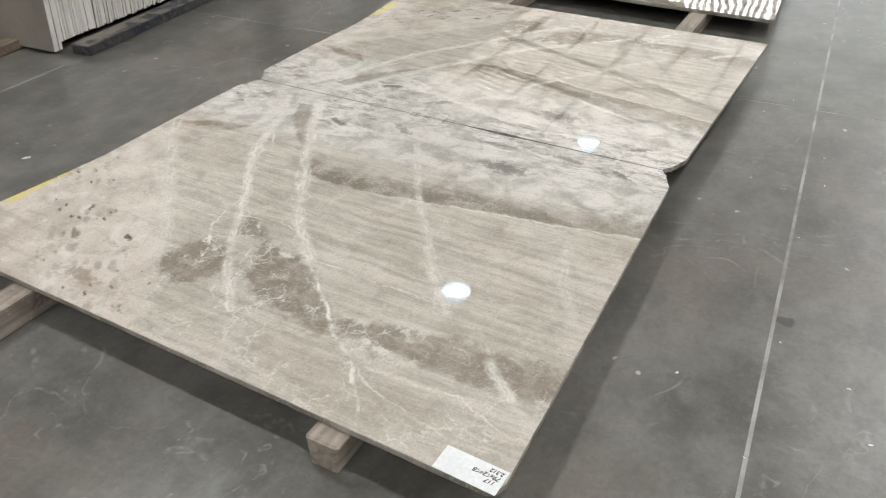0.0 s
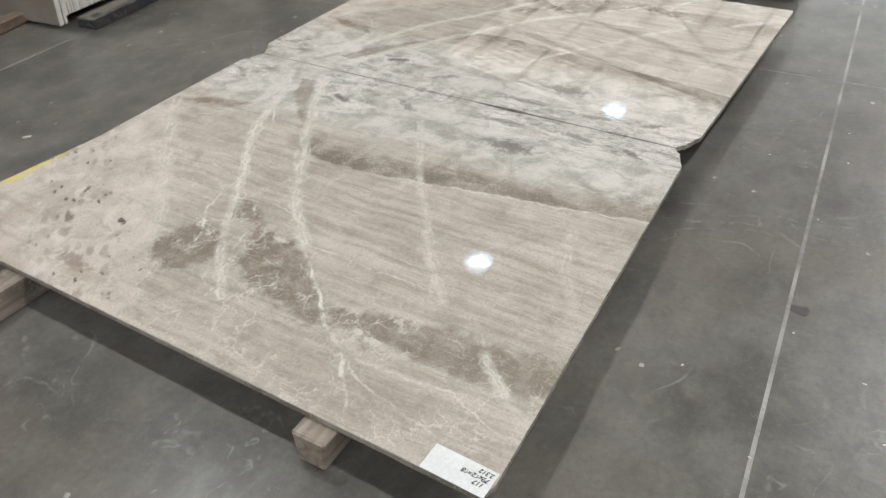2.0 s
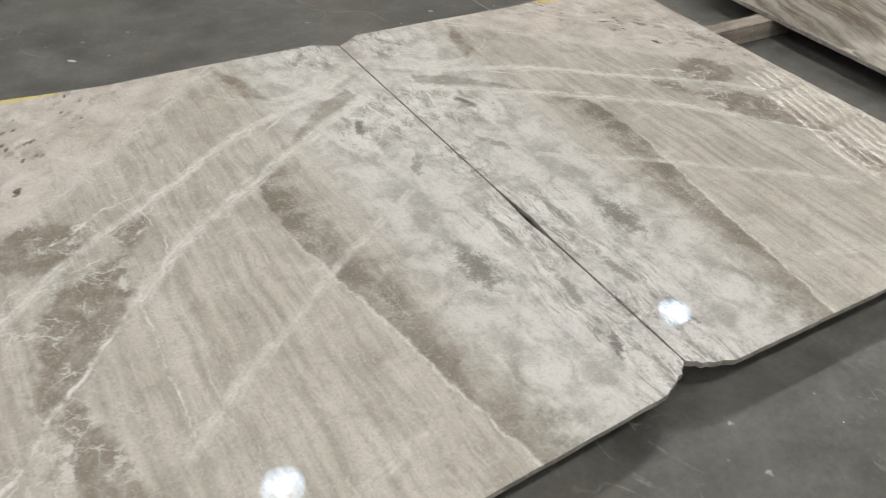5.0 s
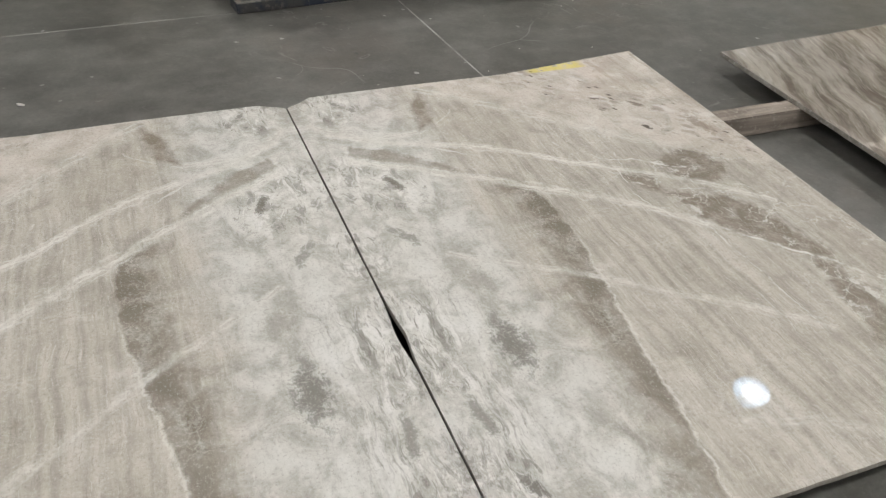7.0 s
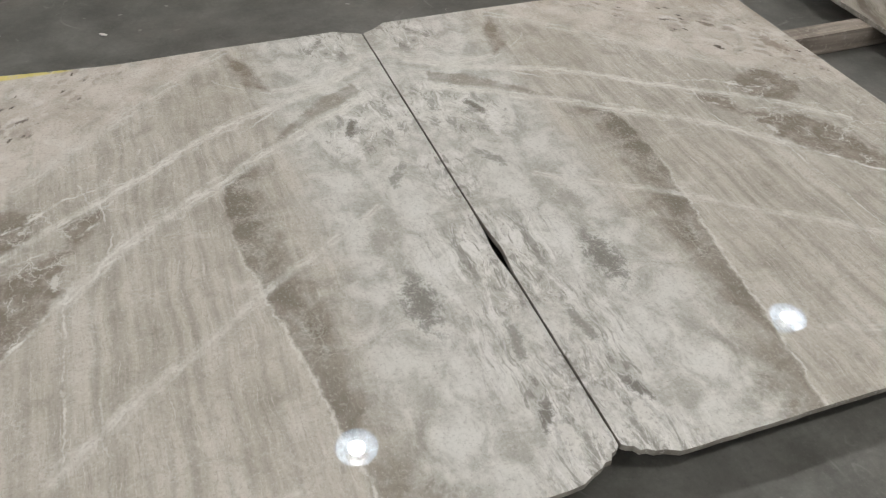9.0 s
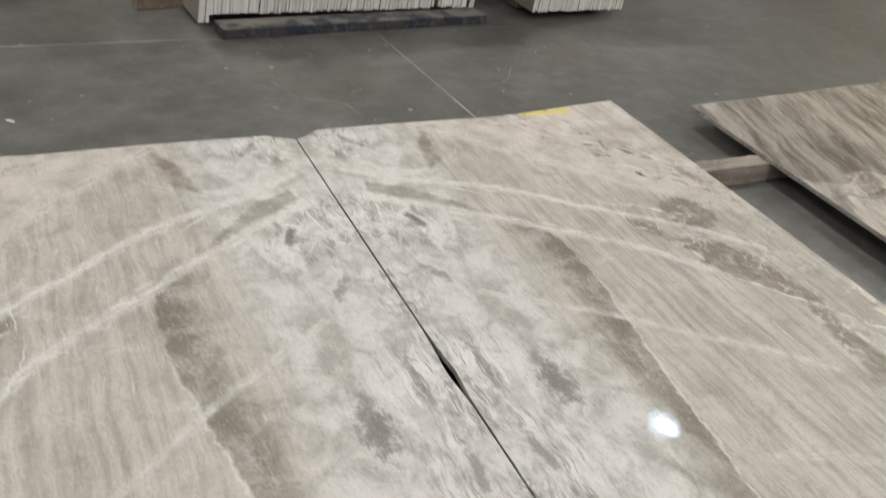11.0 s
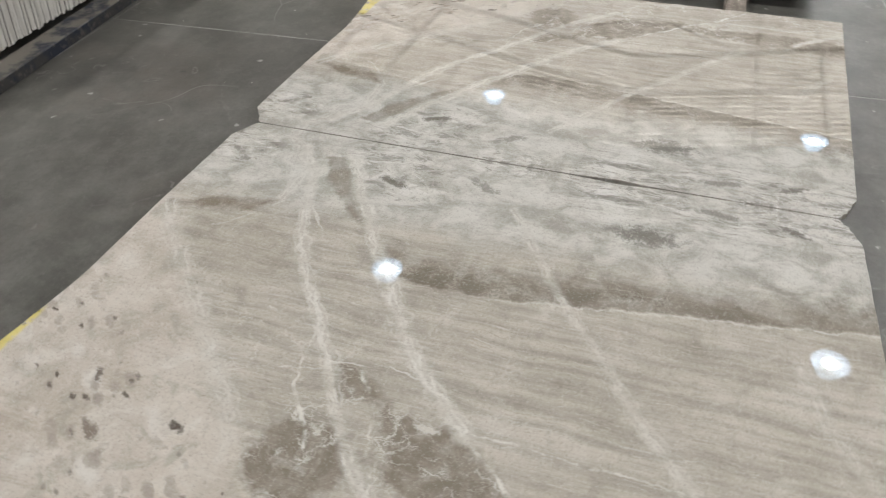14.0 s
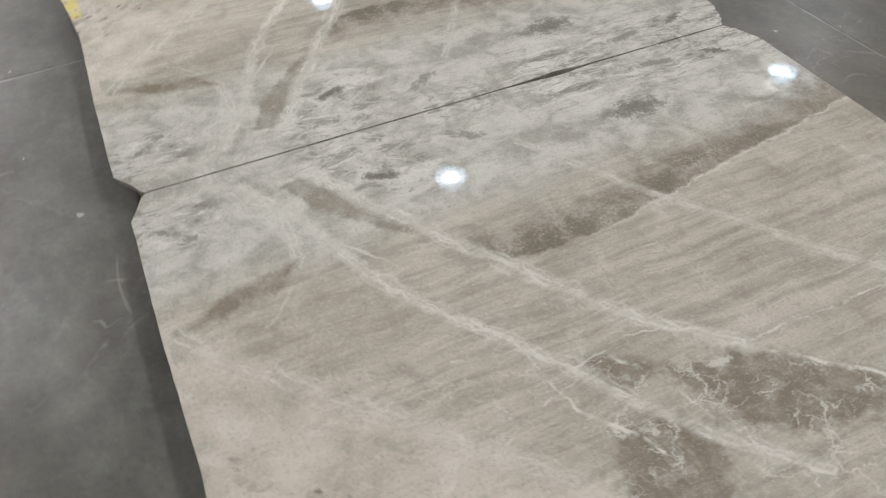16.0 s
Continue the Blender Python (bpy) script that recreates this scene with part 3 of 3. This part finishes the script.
def box(x0, x1, y0, y1, z0, z1, bevel=0.0, bm=None, jitter=0.0, rng=None):
    """A box with chamfered edges and, if wanted, corners out of true."""
    own = bm is None
    b = bmesh.new()
    vs = bmesh.ops.create_cube(b, size=1.0)["verts"]
    for v in vs:
        v.co = Vector(((x0 + x1) / 2 + v.co.x * (x1 - x0), (y0 + y1) / 2 + v.co.y * (y1 - y0), (z0 + z1) / 2 + v.co.z * (z1 - z0)))
        if jitter and rng:
            v.co += Vector([rng.uniform(-jitter, jitter) for _ in range(3)])
    if bevel:
        bmesh.ops.bevel(b, geom=b.edges[:], offset=bevel, segments=1, affect="EDGES")
    if own:
        return b
    me = bpy.data.meshes.new("tmp")
    b.to_mesh(me)
    b.free()
    bm.from_mesh(me)
    bpy.data.meshes.remove(me)
    return bm


def bar(bm, a, b, w, h):
    """A straight square bar from a to b, added to bm."""
    a, b = Vector(a), Vector(b)
    turn = (b - a).to_track_quat("Z", "Y").to_matrix().to_4x4()
    m = Matrix.Translation((a + b) / 2) @ turn @ Matrix.Diagonal((w, h, (b - a).length, 1))
    bmesh.ops.create_cube(bm, size=1.0, matrix=m)


# ---- the hall ----
HALL = (-19.0, 18.0, -15.0, 31.0)     # x from, x to, y from, y to
ROOF = 9.9                            # the ridge
RIDGE, SLOPE = -0.1, 0.17
LAMP_Z = 7.52
GRID = 3.2                            # degrees by which the joints turn from the marble's seam


def build_floor():
    base = box(HALL[0], HALL[1], HALL[2], HALL[3], -0.20, -0.001)
    floor = tagged(part("floor", base, FILLER), "sealed grey concrete warehouse floor with sawn joints", "floor", kind="structure")
    return floor


def build_walls():
    x0, x1, y0, y1 = HALL
    names = (("wall_west", (x0 - 0.2, x0, y0, y1)), ("wall_east", (x1, x1 + 0.2, y0, y1)),
             ("wall_south", (x0 - 0.2, x1 + 0.2, y0 - 0.2, y0)), ("wall_north", (x0 - 0.2, x1 + 0.2, y1, y1 + 0.2)))
    for name, (a, b, c, d) in names:
        tagged(part(name, box(a, b, c, d, -0.2, ROOF + 0.3), WALL), "pale painted warehouse wall panels", "wall", kind="structure")


def deck(x):
    """The height of the roof deck: a low gable with its ridge along y."""
    return ROOF - SLOPE * abs(x - RIDGE)


def build_ceiling():
    """Ribbed roof on a low gable, one mesh: steel deck, with translucent sheets let in towards the north."""
    bm = bmesh.new()
    y, pitch = HALL[2], 0.32
    profile = []
    while y < HALL[3]:
        profile += [(y, 0.0), (y + 0.105, 0.0), (y + 0.135, 0.05), (y + pitch - 0.025, 0.05)]
        y += pitch
    xs = (HALL[0], -9.6, RIDGE, 9.2, HALL[1])
    rows = [[bm.verts.new((x, yy, deck(x) + zz)) for yy, zz in profile] for x in xs]
    for c in range(len(xs) - 1):
        for i in range(len(profile) - 1):
            f = bm.faces.new((rows[c][i], rows[c][i + 1], rows[c + 1][i + 1], rows[c + 1][i]))
            if c in (1, 2) and 16.9 < profile[i][0] < 30.0:
                f.material_index = 1 if i % 4 == 2 else 2
    me = bpy.data.meshes.new("ceiling")
    bm.to_mesh(me)
    bm.free()
    for m in (DECK, ROOF_FLAT, ROOF_RIB):
        me.materials.append(m)
    tagged(new("ceiling", me), "ribbed roof deck on a low gable with translucent daylit sheets", "ceiling", kind="structure")
    tagged(part("roof", box(HALL[0] - 0.2, HALL[1] + 0.2, HALL[2] - 0.2, HALL[3] + 0.2, ROOF + 0.1, ROOF + 0.3), WALL),
           "plain roof over the steel deck", "roof", kind="structure")


def build_girder(y):
    """A deep open-web girder across the hall, following the gable."""
    g = empty("roof_girder", pose(0, y, 0), "grey open-web steel girder under the gabled roof deck", "girder", "roof girders")
    top, low = -0.14, -1.35
    for x0, x1 in ((HALL[0], RIDGE), (RIDGE, HALL[1])):
        for name, z, w in (("top_chord", top, 0.10), ("bottom_chord", low, 0.12)):
            bm = bmesh.new()
            bar(bm, (x0, 0, deck(x0) + z), (x1, 0, deck(x1) + z), w, 0.10)
            part(name, bm, JOIST, g)
    n = 26
    for i in range(n):
        x0, x1 = (HALL[0] + (HALL[1] - HALL[0]) * q / n for q in (i, i + 1))
        a, b = (low, top) if i % 2 else (top, low)
        bm = bmesh.new()
        bar(bm, (x0, 0, deck(x0) + a), (x1, 0, deck(x1) + b), 0.05, 0.05)
        part("web", bm, JOIST, g)
    return g


def build_purlin(x):
    bm = bmesh.new()
    z = deck(x) - 0.09
    bar(bm, (0, HALL[2], z), (0, HALL[3], z), 0.045, 0.17)
    bar(bm, (0.03, HALL[2], z - 0.09), (0.03, HALL[3], z - 0.09), 0.07, 0.012)
    ob = part("roof_purlin", bm, JOIST)
    ob.location.x = x
    return tagged(ob, "grey steel purlin under the roof deck", "purlin", "roof purlins")


def build_brace(a, b):
    bm = bmesh.new()
    bar(bm, (*a, deck(a[0]) - 0.30), (*b, deck(b[0]) - 0.30), 0.06, 0.06)
    return tagged(part("brace_rod", bm, JOIST), "thin steel bracing rod under the roof", "brace", "roof bracing")


def build_lamp(on, x):
    """A round high-bay lamp: driver housing, clear refractor, lens, open top, hanging rod up to the deck."""
    state = "lit" if on else "unlit"
    lamp = empty("high_bay_lamp", pose(0, 0, 0), f"{state} round high-bay lamp with a clear refractor hanging from the roof", "lamp", "high-bay lamps")
    bm = bmesh.new()
    bmesh.ops.create_cone(bm, cap_ends=False, segments=28, radius1=0.29, radius2=0.14, depth=0.24, matrix=Matrix.Translation((0, 0, 0.12)))
    part("refractor", bm, REFRACTOR if on else UNLIT, lamp)
    bm = bmesh.new()
    bmesh.ops.create_cone(bm, cap_ends=True, segments=20, radius1=0.135, radius2=0.12, depth=0.14, matrix=Matrix.Translation((0, 0, 0.31)))
    part("driver_housing", bm, SHELL, lamp)
    for name, r, z, m in (("lens", 0.11, 0.02, LIT), ("open_top", 0.10, 0.39, LIT_TOP)):
        bm = bmesh.new()
        bmesh.ops.create_circle(bm, cap_ends=True, radius=r, segments=28, matrix=Matrix.Translation((0, 0, z)))
        part(name, bm, m if on else UNLIT, lamp)
    bm = bmesh.new()
    bar(bm, (0, 0, 0.36), (0, 0, deck(x) - LAMP_Z + 0.03), 0.02, 0.02)
    part("hanging_rod", bm, JOIST, lamp)
    return lamp


def build_bright_wall():
    """Daylit translucent panels high in the north wall."""
    w = empty("window_1", pose(0, HALL[3] - 0.03, 0), "bright translucent ribbed panels high in the wall", "window", kind="structure")
    for i in range(56):
        x = -8.5 + i * 0.30
        part("pane", box(x - 0.062, x + 0.062, -0.02, 0.02, 3.6, deck(x) - 0.45), SKYLIT, w)
    for name, z0, z1 in (("sill", 3.45, 3.58), ("rail", 6.0, 6.08)):
        part(name, box(-8.7, 8.2, -0.03, 0.025, z0, z1), JOIST, w)


FLOOR = build_floor()
build_walls()
build_ceiling()
for gy in (-4.0, 8.0, 20.0):
    build_girder(gy)
for i in range(-10, 11):
    build_purlin(RIDGE + 1.72 * i)
for x0, x1, y0, y1 in ((RIDGE, 5.1, 20.0, 26.0), (5.1, RIDGE, 20.0, 26.0), (RIDGE, -5.3, 20.0, 26.0), (-5.3, RIDGE, 20.0, 26.0)):
    build_brace((x0, y0), (x1, y1))
for lx in (-3.0, 4.3, 11.6):
    lamp = build_lamp(True, lx)
    lamp.matrix_basis = pose(lx, -13.6, LAMP_Z)
    for ly in (-6.6, 0.5, 7.5, 14.5):
        copy_thing(lamp, pose(lx, ly, LAMP_Z))
for lx in (-4.4, 4.3):
    build_lamp(False, lx).matrix_basis = pose(lx, 21.8, LAMP_Z)
build_bright_wall()


# ---- the marble on its timbers ----
def left_edge(v):
    return -0.052 + 0.010 * max(0.0, 1 - abs(v - 0.9) / 0.4) - 0.062 * max(0.0, (v - 0.85) / 0.72) ** 1.4


def left_beyond(v):
    return left_edge(v) - 0.016 - 0.010 * v / 1.575


def right_edge(v):
    return 1.962 + 0.046 * v / 1.575


def left_taper(v):
    return -0.03 + 0.15 * v / 1.575


def right_taper(v):
    return 1.957 + 0.16 * v / 1.575


def outline(end_left, end_right, clip, seed, left_edge=left_edge, right_edge=right_edge):
    """Corners of a slab from the seam (v = 0) outwards, with a worn, uneven rim."""
    pts = [(0.0, 0.0025), (-0.012, 0.012), (-0.026, 0.045)]
    vs = [0.10 + i * (end_left - 0.10) / 44 for i in range(45)]
    pts += [(left_edge(v), v) for v in vs]
    a, b = Vector(pts[-1]), Vector((right_edge(end_right) - clip, end_right))
    pts += [tuple(a.lerp(b, i / 60)) for i in range(1, 61)]
    if clip:
        pts.append((right_edge(end_right) - 0.3 * clip, end_right - 0.4 * clip))
    top_v = end_right - clip * 1.1
    pts += [(right_edge(v), v) for v in [top_v + i * (0.115 - top_v) / 44 for i in range(45)]]
    pts += [(1.950, 0.085), (1.945, 0.062), (1.936, 0.050), (1.934, 0.034), (1.920, 0.026), (1.915, 0.012), (1.906, 0.0025)]
    pts += [(1.906 + (0.0 - 1.906) * i / 60, 0.0022 + 0.0095 * math.exp(-((1.906 * (1 - i / 60) - 1.27) / 0.075) ** 2)) for i in range(1, 60)]
    rng = random.Random(seed)
    return [(x + rng.uniform(-1, 1) * 0.0009, v + rng.uniform(-0.6, 1) * 0.0009) for x, v in pts]


def build_slab(name, pts, side, mats, m, label, group):
    """A slab with a polished top and honed, slightly rounded edges. side: +1 beyond the seam, -1 before it."""
    bm = bmesh.new()
    n = len(pts)
    mid = Vector((sum(p[0] for p in pts) / n, sum(p[1] for p in pts) / n))
    rings = []
    for z, inset in ((0.0, 0.0015), (0.003, 0.0), (THICK - 0.003, 0.0), (THICK - 0.0006, 0.0008), (THICK, 0.0016)):
        ring = []
        for x, v in pts:
            d = (mid - Vector((x, v))).normalized() * inset
            ring.append(bm.verts.new((x + d.x, side * (v + d.y), z)))
        rings.append(ring)
    for level, (r0, r1) in enumerate(zip(rings, rings[1:])):
        for i in range(n):
            f = bm.faces.new((r0[i], r0[(i + 1) % n], r1[(i + 1) % n], r1[i]))
            f.material_index = 1 if level < 3 else 0
    bm.faces.new(rings[-1])
    bm.faces.new(rings[0][::-1]).material_index = 1
    ob = part(name, bm, mats)
    ob.matrix_basis = m
    return tagged(ob, label, "stone slab", group)


build_slab("marble_slab", outline(1.575, 1.605, 0.035, 3), -1, (MARBLE, EDGE), pose(0, 0, TOP - THICK),
           "polished beige-grey marble slab with pale veins on timbers, paper note at its corner", "bookmatched beige marble slabs")
build_slab("marble_slab", outline(1.592, 1.560, 0.0, 4, left_beyond), 1, (MARBLE, EDGE), pose(0, 0, TOP - THICK),
           "polished beige-grey marble slab with mirrored veins, lying on timbers", "bookmatched beige marble slabs")
TURN2 = pose(-0.10, 3.578, TOP - THICK, 0, 0, -1.6)
build_slab("marble_slab", outline(1.560, 1.555, 0.02, 5, left_taper, right_taper), -1, (STREAKED, EDGE), TURN2,
           "polished brown-streaked marble slab lying on timbers", "bookmatched streaked marble slabs")
build_slab("marble_slab", outline(1.575, 1.575, 0.0, 6, left_taper, right_taper), 1, (STREAKED, EDGE), TURN2,
           "polished brown-streaked marble slab lying on timbers beyond the seam", "bookmatched streaked marble slabs")


def build_timber(x, y0, y1, turn, seed, w=0.09):
    rng = random.Random(seed)
    bm = box(-w / 2, w / 2, 0, y1 - y0, 0, TOP - THICK, bevel=0.006, jitter=0.004, rng=rng)
    for v in bm.verts:
        if v.co.z > 0.05:
            v.co.z = TOP - THICK - (0.004 if v.co.z < TOP - THICK - 0.004 else 0.0)
        elif v.co.z < 0.004:
            v.co.z = 0.0
    ob = part("timber_bearer", bm, TIMBER)
    ob.matrix_basis = pose(x, y0, 0, 0, 0, turn)
    return tagged(ob, "rough-sawn weathered timber bearer under the marble slabs", "timber", "timbers under the marble")


build_timber(0.40, -1.735, 1.45, 0.5, 1)
build_timber(1.565, -1.655, 1.40, 0.3, 2)
build_timber(0.47, 1.50, 5.0, -0.5, 3)
build_timber(1.56, 1.47, 4.9, 0.3, 4)


def build_note():
    """The paper note with its handwriting, upside down to the walk's start."""
    note = part("paper_note", box(-0.080, 0.080, -0.036, 0.036, 0.0, 0.0008), PAPER)
    note.matrix_basis = pose(1.921, -1.569, TOP + 0.0003, 0, 0, 178.0)
    tagged(note, "white paper note with black handwriting on the marble", "label")
    for text, x, y, size in (("117", -0.066, 0.004, 0.0165), ("79x62=68", -0.072, -0.011, 0.0165), ("2.312", -0.074, -0.027, 0.0155)):
        cu = bpy.data.curves.new("handwriting", "FONT")
        cu.body, cu.size, cu.shear, cu.offset, cu.extrude = text, size, 0.25, 0.0004, 0.0001
        cu.materials.append(INK)
        ob = new("handwriting", cu)
        ob.parent = note
        ob.location = (x, y, 0.0012)


build_note()


# ---- bundles of stone slabs round about ----
def unit_slab():
    """One slab of a bundle, a unit box with worn arrises; its face and its sawn edges differ."""
    bm = box(0, 1, 0, 1, 0, 1)
    for f in bm.faces:
        f.material_index = 0 if abs(f.normal.y) > 0.9 else 1
    return bm


def bundle(m, n, length, height, pitch, face, label, group, seed, lift=0.055, lean=None, drop=0, shift=None, category="slab bundle"):
    """Slabs standing on edge side by side: local x runs back along each slab, y across the bundle."""
    rng = random.Random(seed)
    whole = empty("slab_bundle", m, label, category, group)
    first = part("slab", unit_slab(), (face, SAWN), whole)
    for i in range(n):
        low = -0.035 if i < drop else rng.uniform(0, 0.012)
        tall = height + rng.uniform(-0.03, 0.03)
        tip = lean(i) if lean else rng.uniform(-0.12, 0.12)
        mm = (pose(-rng.uniform(0, 0.007), i * pitch + (shift(i) if shift else 0.0) + rng.uniform(-0.002, 0.002), lift + low, -tip)
              @ pose(-length, 0, 0) @ Matrix.Diagonal((length, pitch - rng.choice((0.0010, 0.0015, 0.0015, 0.002, 0.0045)), tall - low, 1)))
        if i == 0:
            first.matrix_basis = mm
        else:
            twin("slab", first.data, whole, mm)
    return whole


def stencil(whole, y0, z0, s, pitch):
    """A red sprayed mark across the slab edges: blocks and slanting strokes, cut by the gaps between slabs."""
    bm = bmesh.new()
    blocks = [(0.00, 0.055, 0.00, 0.105), (0.085, 0.125, 0.00, 0.03), (0.078, 0.132, 0.03, 0.066), (0.07, 0.14, 0.066, 0.105), (0.155, 0.21, 0.00, 0.105),
              (0.0, 0.21, 0.112, 0.132), (0.0, 0.02, 0.137, 0.20), (0.03, 0.042, 0.15, 0.20), (0.06, 0.085, 0.137, 0.16), (0.07, 0.10, 0.172, 0.20), (0.115, 0.15, 0.137, 0.165),
              (0.13, 0.175, 0.178, 0.20), (0.19, 0.21, 0.137, 0.20), (0.0, 0.21, 0.205, 0.225), (0.0, 0.06, 0.24, 0.30), (0.075, 0.135, 0.24, 0.28), (0.15, 0.21, 0.24, 0.30)]
    strokes = [((-0.06, 0.05), (-0.11, 0.27)), ((-0.11, 0.27), (0.02, 0.29)), ((-0.06, 0.05), (-0.02, 0.06)), ((-0.09, 0.15), (-0.01, 0.16)), ((0.21, 0.24), (0.30, 0.30))]
    y = math.ceil((y0 - 0.13 * s) / pitch) * pitch
    while y < y0 + 0.32 * s:
        a, b = (y - y0) / s, (y - y0 + pitch - 0.0025) / s
        for p, q, r, t in blocks:
            lo, hi = max(a, p), min(b, q)
            if hi - lo > 0.004:
                box(0.001, 0.0035, y0 + lo * s, y0 + hi * s, z0 + r * s, z0 + t * s, bm=bm)
        for (p, r), (q, t) in strokes:
            if p > q:
                p, r, q, t = q, t, p, r
            lo, hi = max(a, p), min(b, q)
            if hi > lo:
                z1, z2 = r + (t - r) * (lo - p) / (q - p), r + (t - r) * (hi - p) / (q - p)
                bar(bm, (0.002, y0 + lo * s, z0 + z1 * s), (0.002, y0 + hi * s + 0.001, z0 + z2 * s), 0.003, 0.012)
        y += pitch
    part("painted_mark", bm, RED_PAINT, whole, "red sprayed stencil mark across the slab edges")


A_TURN = pose(-1.43, -0.04, 0, 0, 0, 4.2)
big = bundle(A_TURN, 81, 1.85, 1.72, 0.0201, GREY_STONE, "bundle of dusty grey stone slabs standing on edge on beams", "stone slab bundles", 11,
             lean=lambda i: 5.0 if i < 69 else 3.4 if i < 79 else 3.0, drop=3, shift=lambda i: -0.008 if i < 69 else 0.022 if i < 79 else 0.04)
stencil(big, 0.76, 0.735, 1.18, 0.0201)
part("sticker", box(0.001, 0.004, 1.655, 1.715, 0.885, 0.945), YELLOW, big, "yellow sticker on a slab edge")
small = bundle(pose(-1.45, 1.99, 0, 0, 0, 4.0), 37, 1.85, 1.70, 0.0203, GREY_STONE, "narrow bundle of grey stone slabs standing on edge", "stone slab bundles", 12,
               lean=lambda i: -0.3)
stencil(small, 0.25, 0.77, 1.12, 0.0203)
bundle(pose(-3.42, -0.28, 0, 0, 0, 8.0), 40, 1.8, 1.75, 0.030, TAN_STONE, "bundle of tan limestone slabs standing on edge", "stone slab bundles", 13)
bundle(pose(-2.86, 3.93, 0, 0, 0, 91.9) @ pose(2.06, 0, 0), 12, 2.06, 1.75, 0.028, PALE_STONE, "bundle of pale grey marble slabs, broad face outwards", "stone slab bundles", 14)
bundle(pose(-1.63, 6.91, 0, 0, 0, 4.7), 58, 2.9, 1.75, 0.030, BEIGE_STONE, "bundle of beige limestone slabs standing on edge", "stone slab bundles", 15)
bundle(pose(-0.9, 9.9, 0, 0, 0, 2.5), 24, 2.6, 1.7, 0.030, DARK_STONE, "bundle of blue-black granite slabs on edge", "stone slab bundles", 16)


def build_beam(m, length, w, h, material, name, label, category, hollow=False):
    """A beam on the floor along local y; hollow: a square tube open at its ends."""
    if hollow:
        t = 0.006
        bm = bmesh.new()
        for a, b, c, d in ((0, w, 0, t), (0, w, h - t, h), (0, t, t, h - t), (w - t, w, t, h - t)):
            box(a, b, 0, length, c, d, bm=bm)
    else:
        bm = box(0, w, 0, length, 0, h, bevel=0.004)
    ob = part(name, bm, material)
    ob.matrix_basis = m
    return tagged(ob, label, category, "beams under the slab bundles")


build_beam(pose(-1.374, 0.02, 0, 0, 0, 6.2), 1.62, 0.125, 0.055, BLUE_STEEL, "steel_beam", "worn blue-black steel beam on the floor under slabs", "beam")
build_beam(pose(-1.75, -0.31, 0, 0, 0, 9.0), 1.9, 0.085, 0.055, BROWN_TIMBER, "timber_beam", "brown timber beam under the grey slab bundle", "beam")
build_beam(pose(-2.96, -0.43, 0, 0, 0, 6.0), 2.0, 0.085, 0.055, BROWN_TIMBER, "timber_beam", "brown timber beam under the grey slab bundle", "beam")
build_beam(pose(-1.80, 2.02, 0, 0, 0, 4.0), 0.72, 0.10, 0.055, BROWN_TIMBER, "timber_beam", "timber beam under the narrow slab bundle", "beam")
build_beam(pose(-2.85, 2.02, 0, 0, 0, 4.0), 0.72, 0.10, 0.055, BROWN_TIMBER, "timber_beam", "timber beam under the narrow slab bundle", "beam")
for bx, by in ((-2.54, 4.16), (-2.73, 5.75)):
    build_beam(pose(bx, by - 0.1, 0, 0, 0, 95.0), 0.95, 0.10, 0.055, STEEL, "steel_tube", "dusty open-ended steel tube under the pale slabs", "beam", hollow=True)
for bx in (-2.45, -3.9):
    build_beam(pose(bx, 6.70, 0, 0, 0, 4.7), 1.9, 0.12, 0.055, BROWN_TIMBER, "timber_beam", "brown timber beam under the beige bundle", "beam")
for bx in (-3.95, -5.0):
    build_beam(pose(bx, -0.52, 0, 0, 0, 8.0), 1.3, 0.10, 0.055, BROWN_TIMBER, "timber_beam", "timber beam under the tan bundle", "beam")
for bx in (-1.6, -3.1):
    build_beam(pose(bx, 9.85, 0, 0, 0, 2.5), 0.8, 0.10, 0.055, BROWN_TIMBER, "timber_beam", "timber beam under the granite bundle", "beam")


# ---- small litter ----
def build_chip(m, size, seed):
    rng = random.Random(seed)
    bm = bmesh.new()
    bmesh.ops.create_icosphere(bm, subdivisions=1, radius=1.0)
    for v in bm.verts:
        v.co = Vector((v.co.x * size, v.co.y * size * 0.45, max(0.0, v.co.z * 0.25 + 0.15) * size)) * rng.uniform(0.7, 1.2)
        v.co.z = max(0.0, v.co.z)
    ob = part("stone_chip", bm, CHIP)
    ob.matrix_basis = m
    return tagged(ob, "small pale stone chip lying on the floor", "debris", "stone chips")


rng = random.Random(21)
build_chip(pose(-0.508, -0.928, 0, 0, 0, 50), 0.022, 1)
for i in range(26):
    cx, cy = (rng.uniform(-1.2, -0.2), rng.uniform(-1.6, 2.6)) if i % 2 else (rng.uniform(2.1, 2.8), rng.uniform(-1.6, 2.4))
    build_chip(pose(cx, cy, 0, 0, 0, rng.uniform(0, 180)), rng.uniform(0.003, 0.008), 30 + i)

# ---- floor panels between the sawn joints ----
PITCH, GAP = 3.658, 0.011
turned = pose(0, 0, 0, 0, 0, GRID)
corner = Vector((2.328, 1.088, 0))
tile = part("concrete_panel", box(GAP / 2, PITCH - GAP / 2, GAP / 2, PITCH - GAP / 2, -0.02, 0.0), CONCRETE, FLOOR)
spots = [(i, j) for i in range(-5, 5) for j in range(-4, 8)]
for i, j in spots:
    mm = Matrix.Translation(corner) @ turned @ pose(i * PITCH, j * PITCH, 0)
    if (i, j) == spots[0]:
        tile.matrix_basis = mm
    else:
        twin("concrete_panel", tile.data, FLOOR, mm)
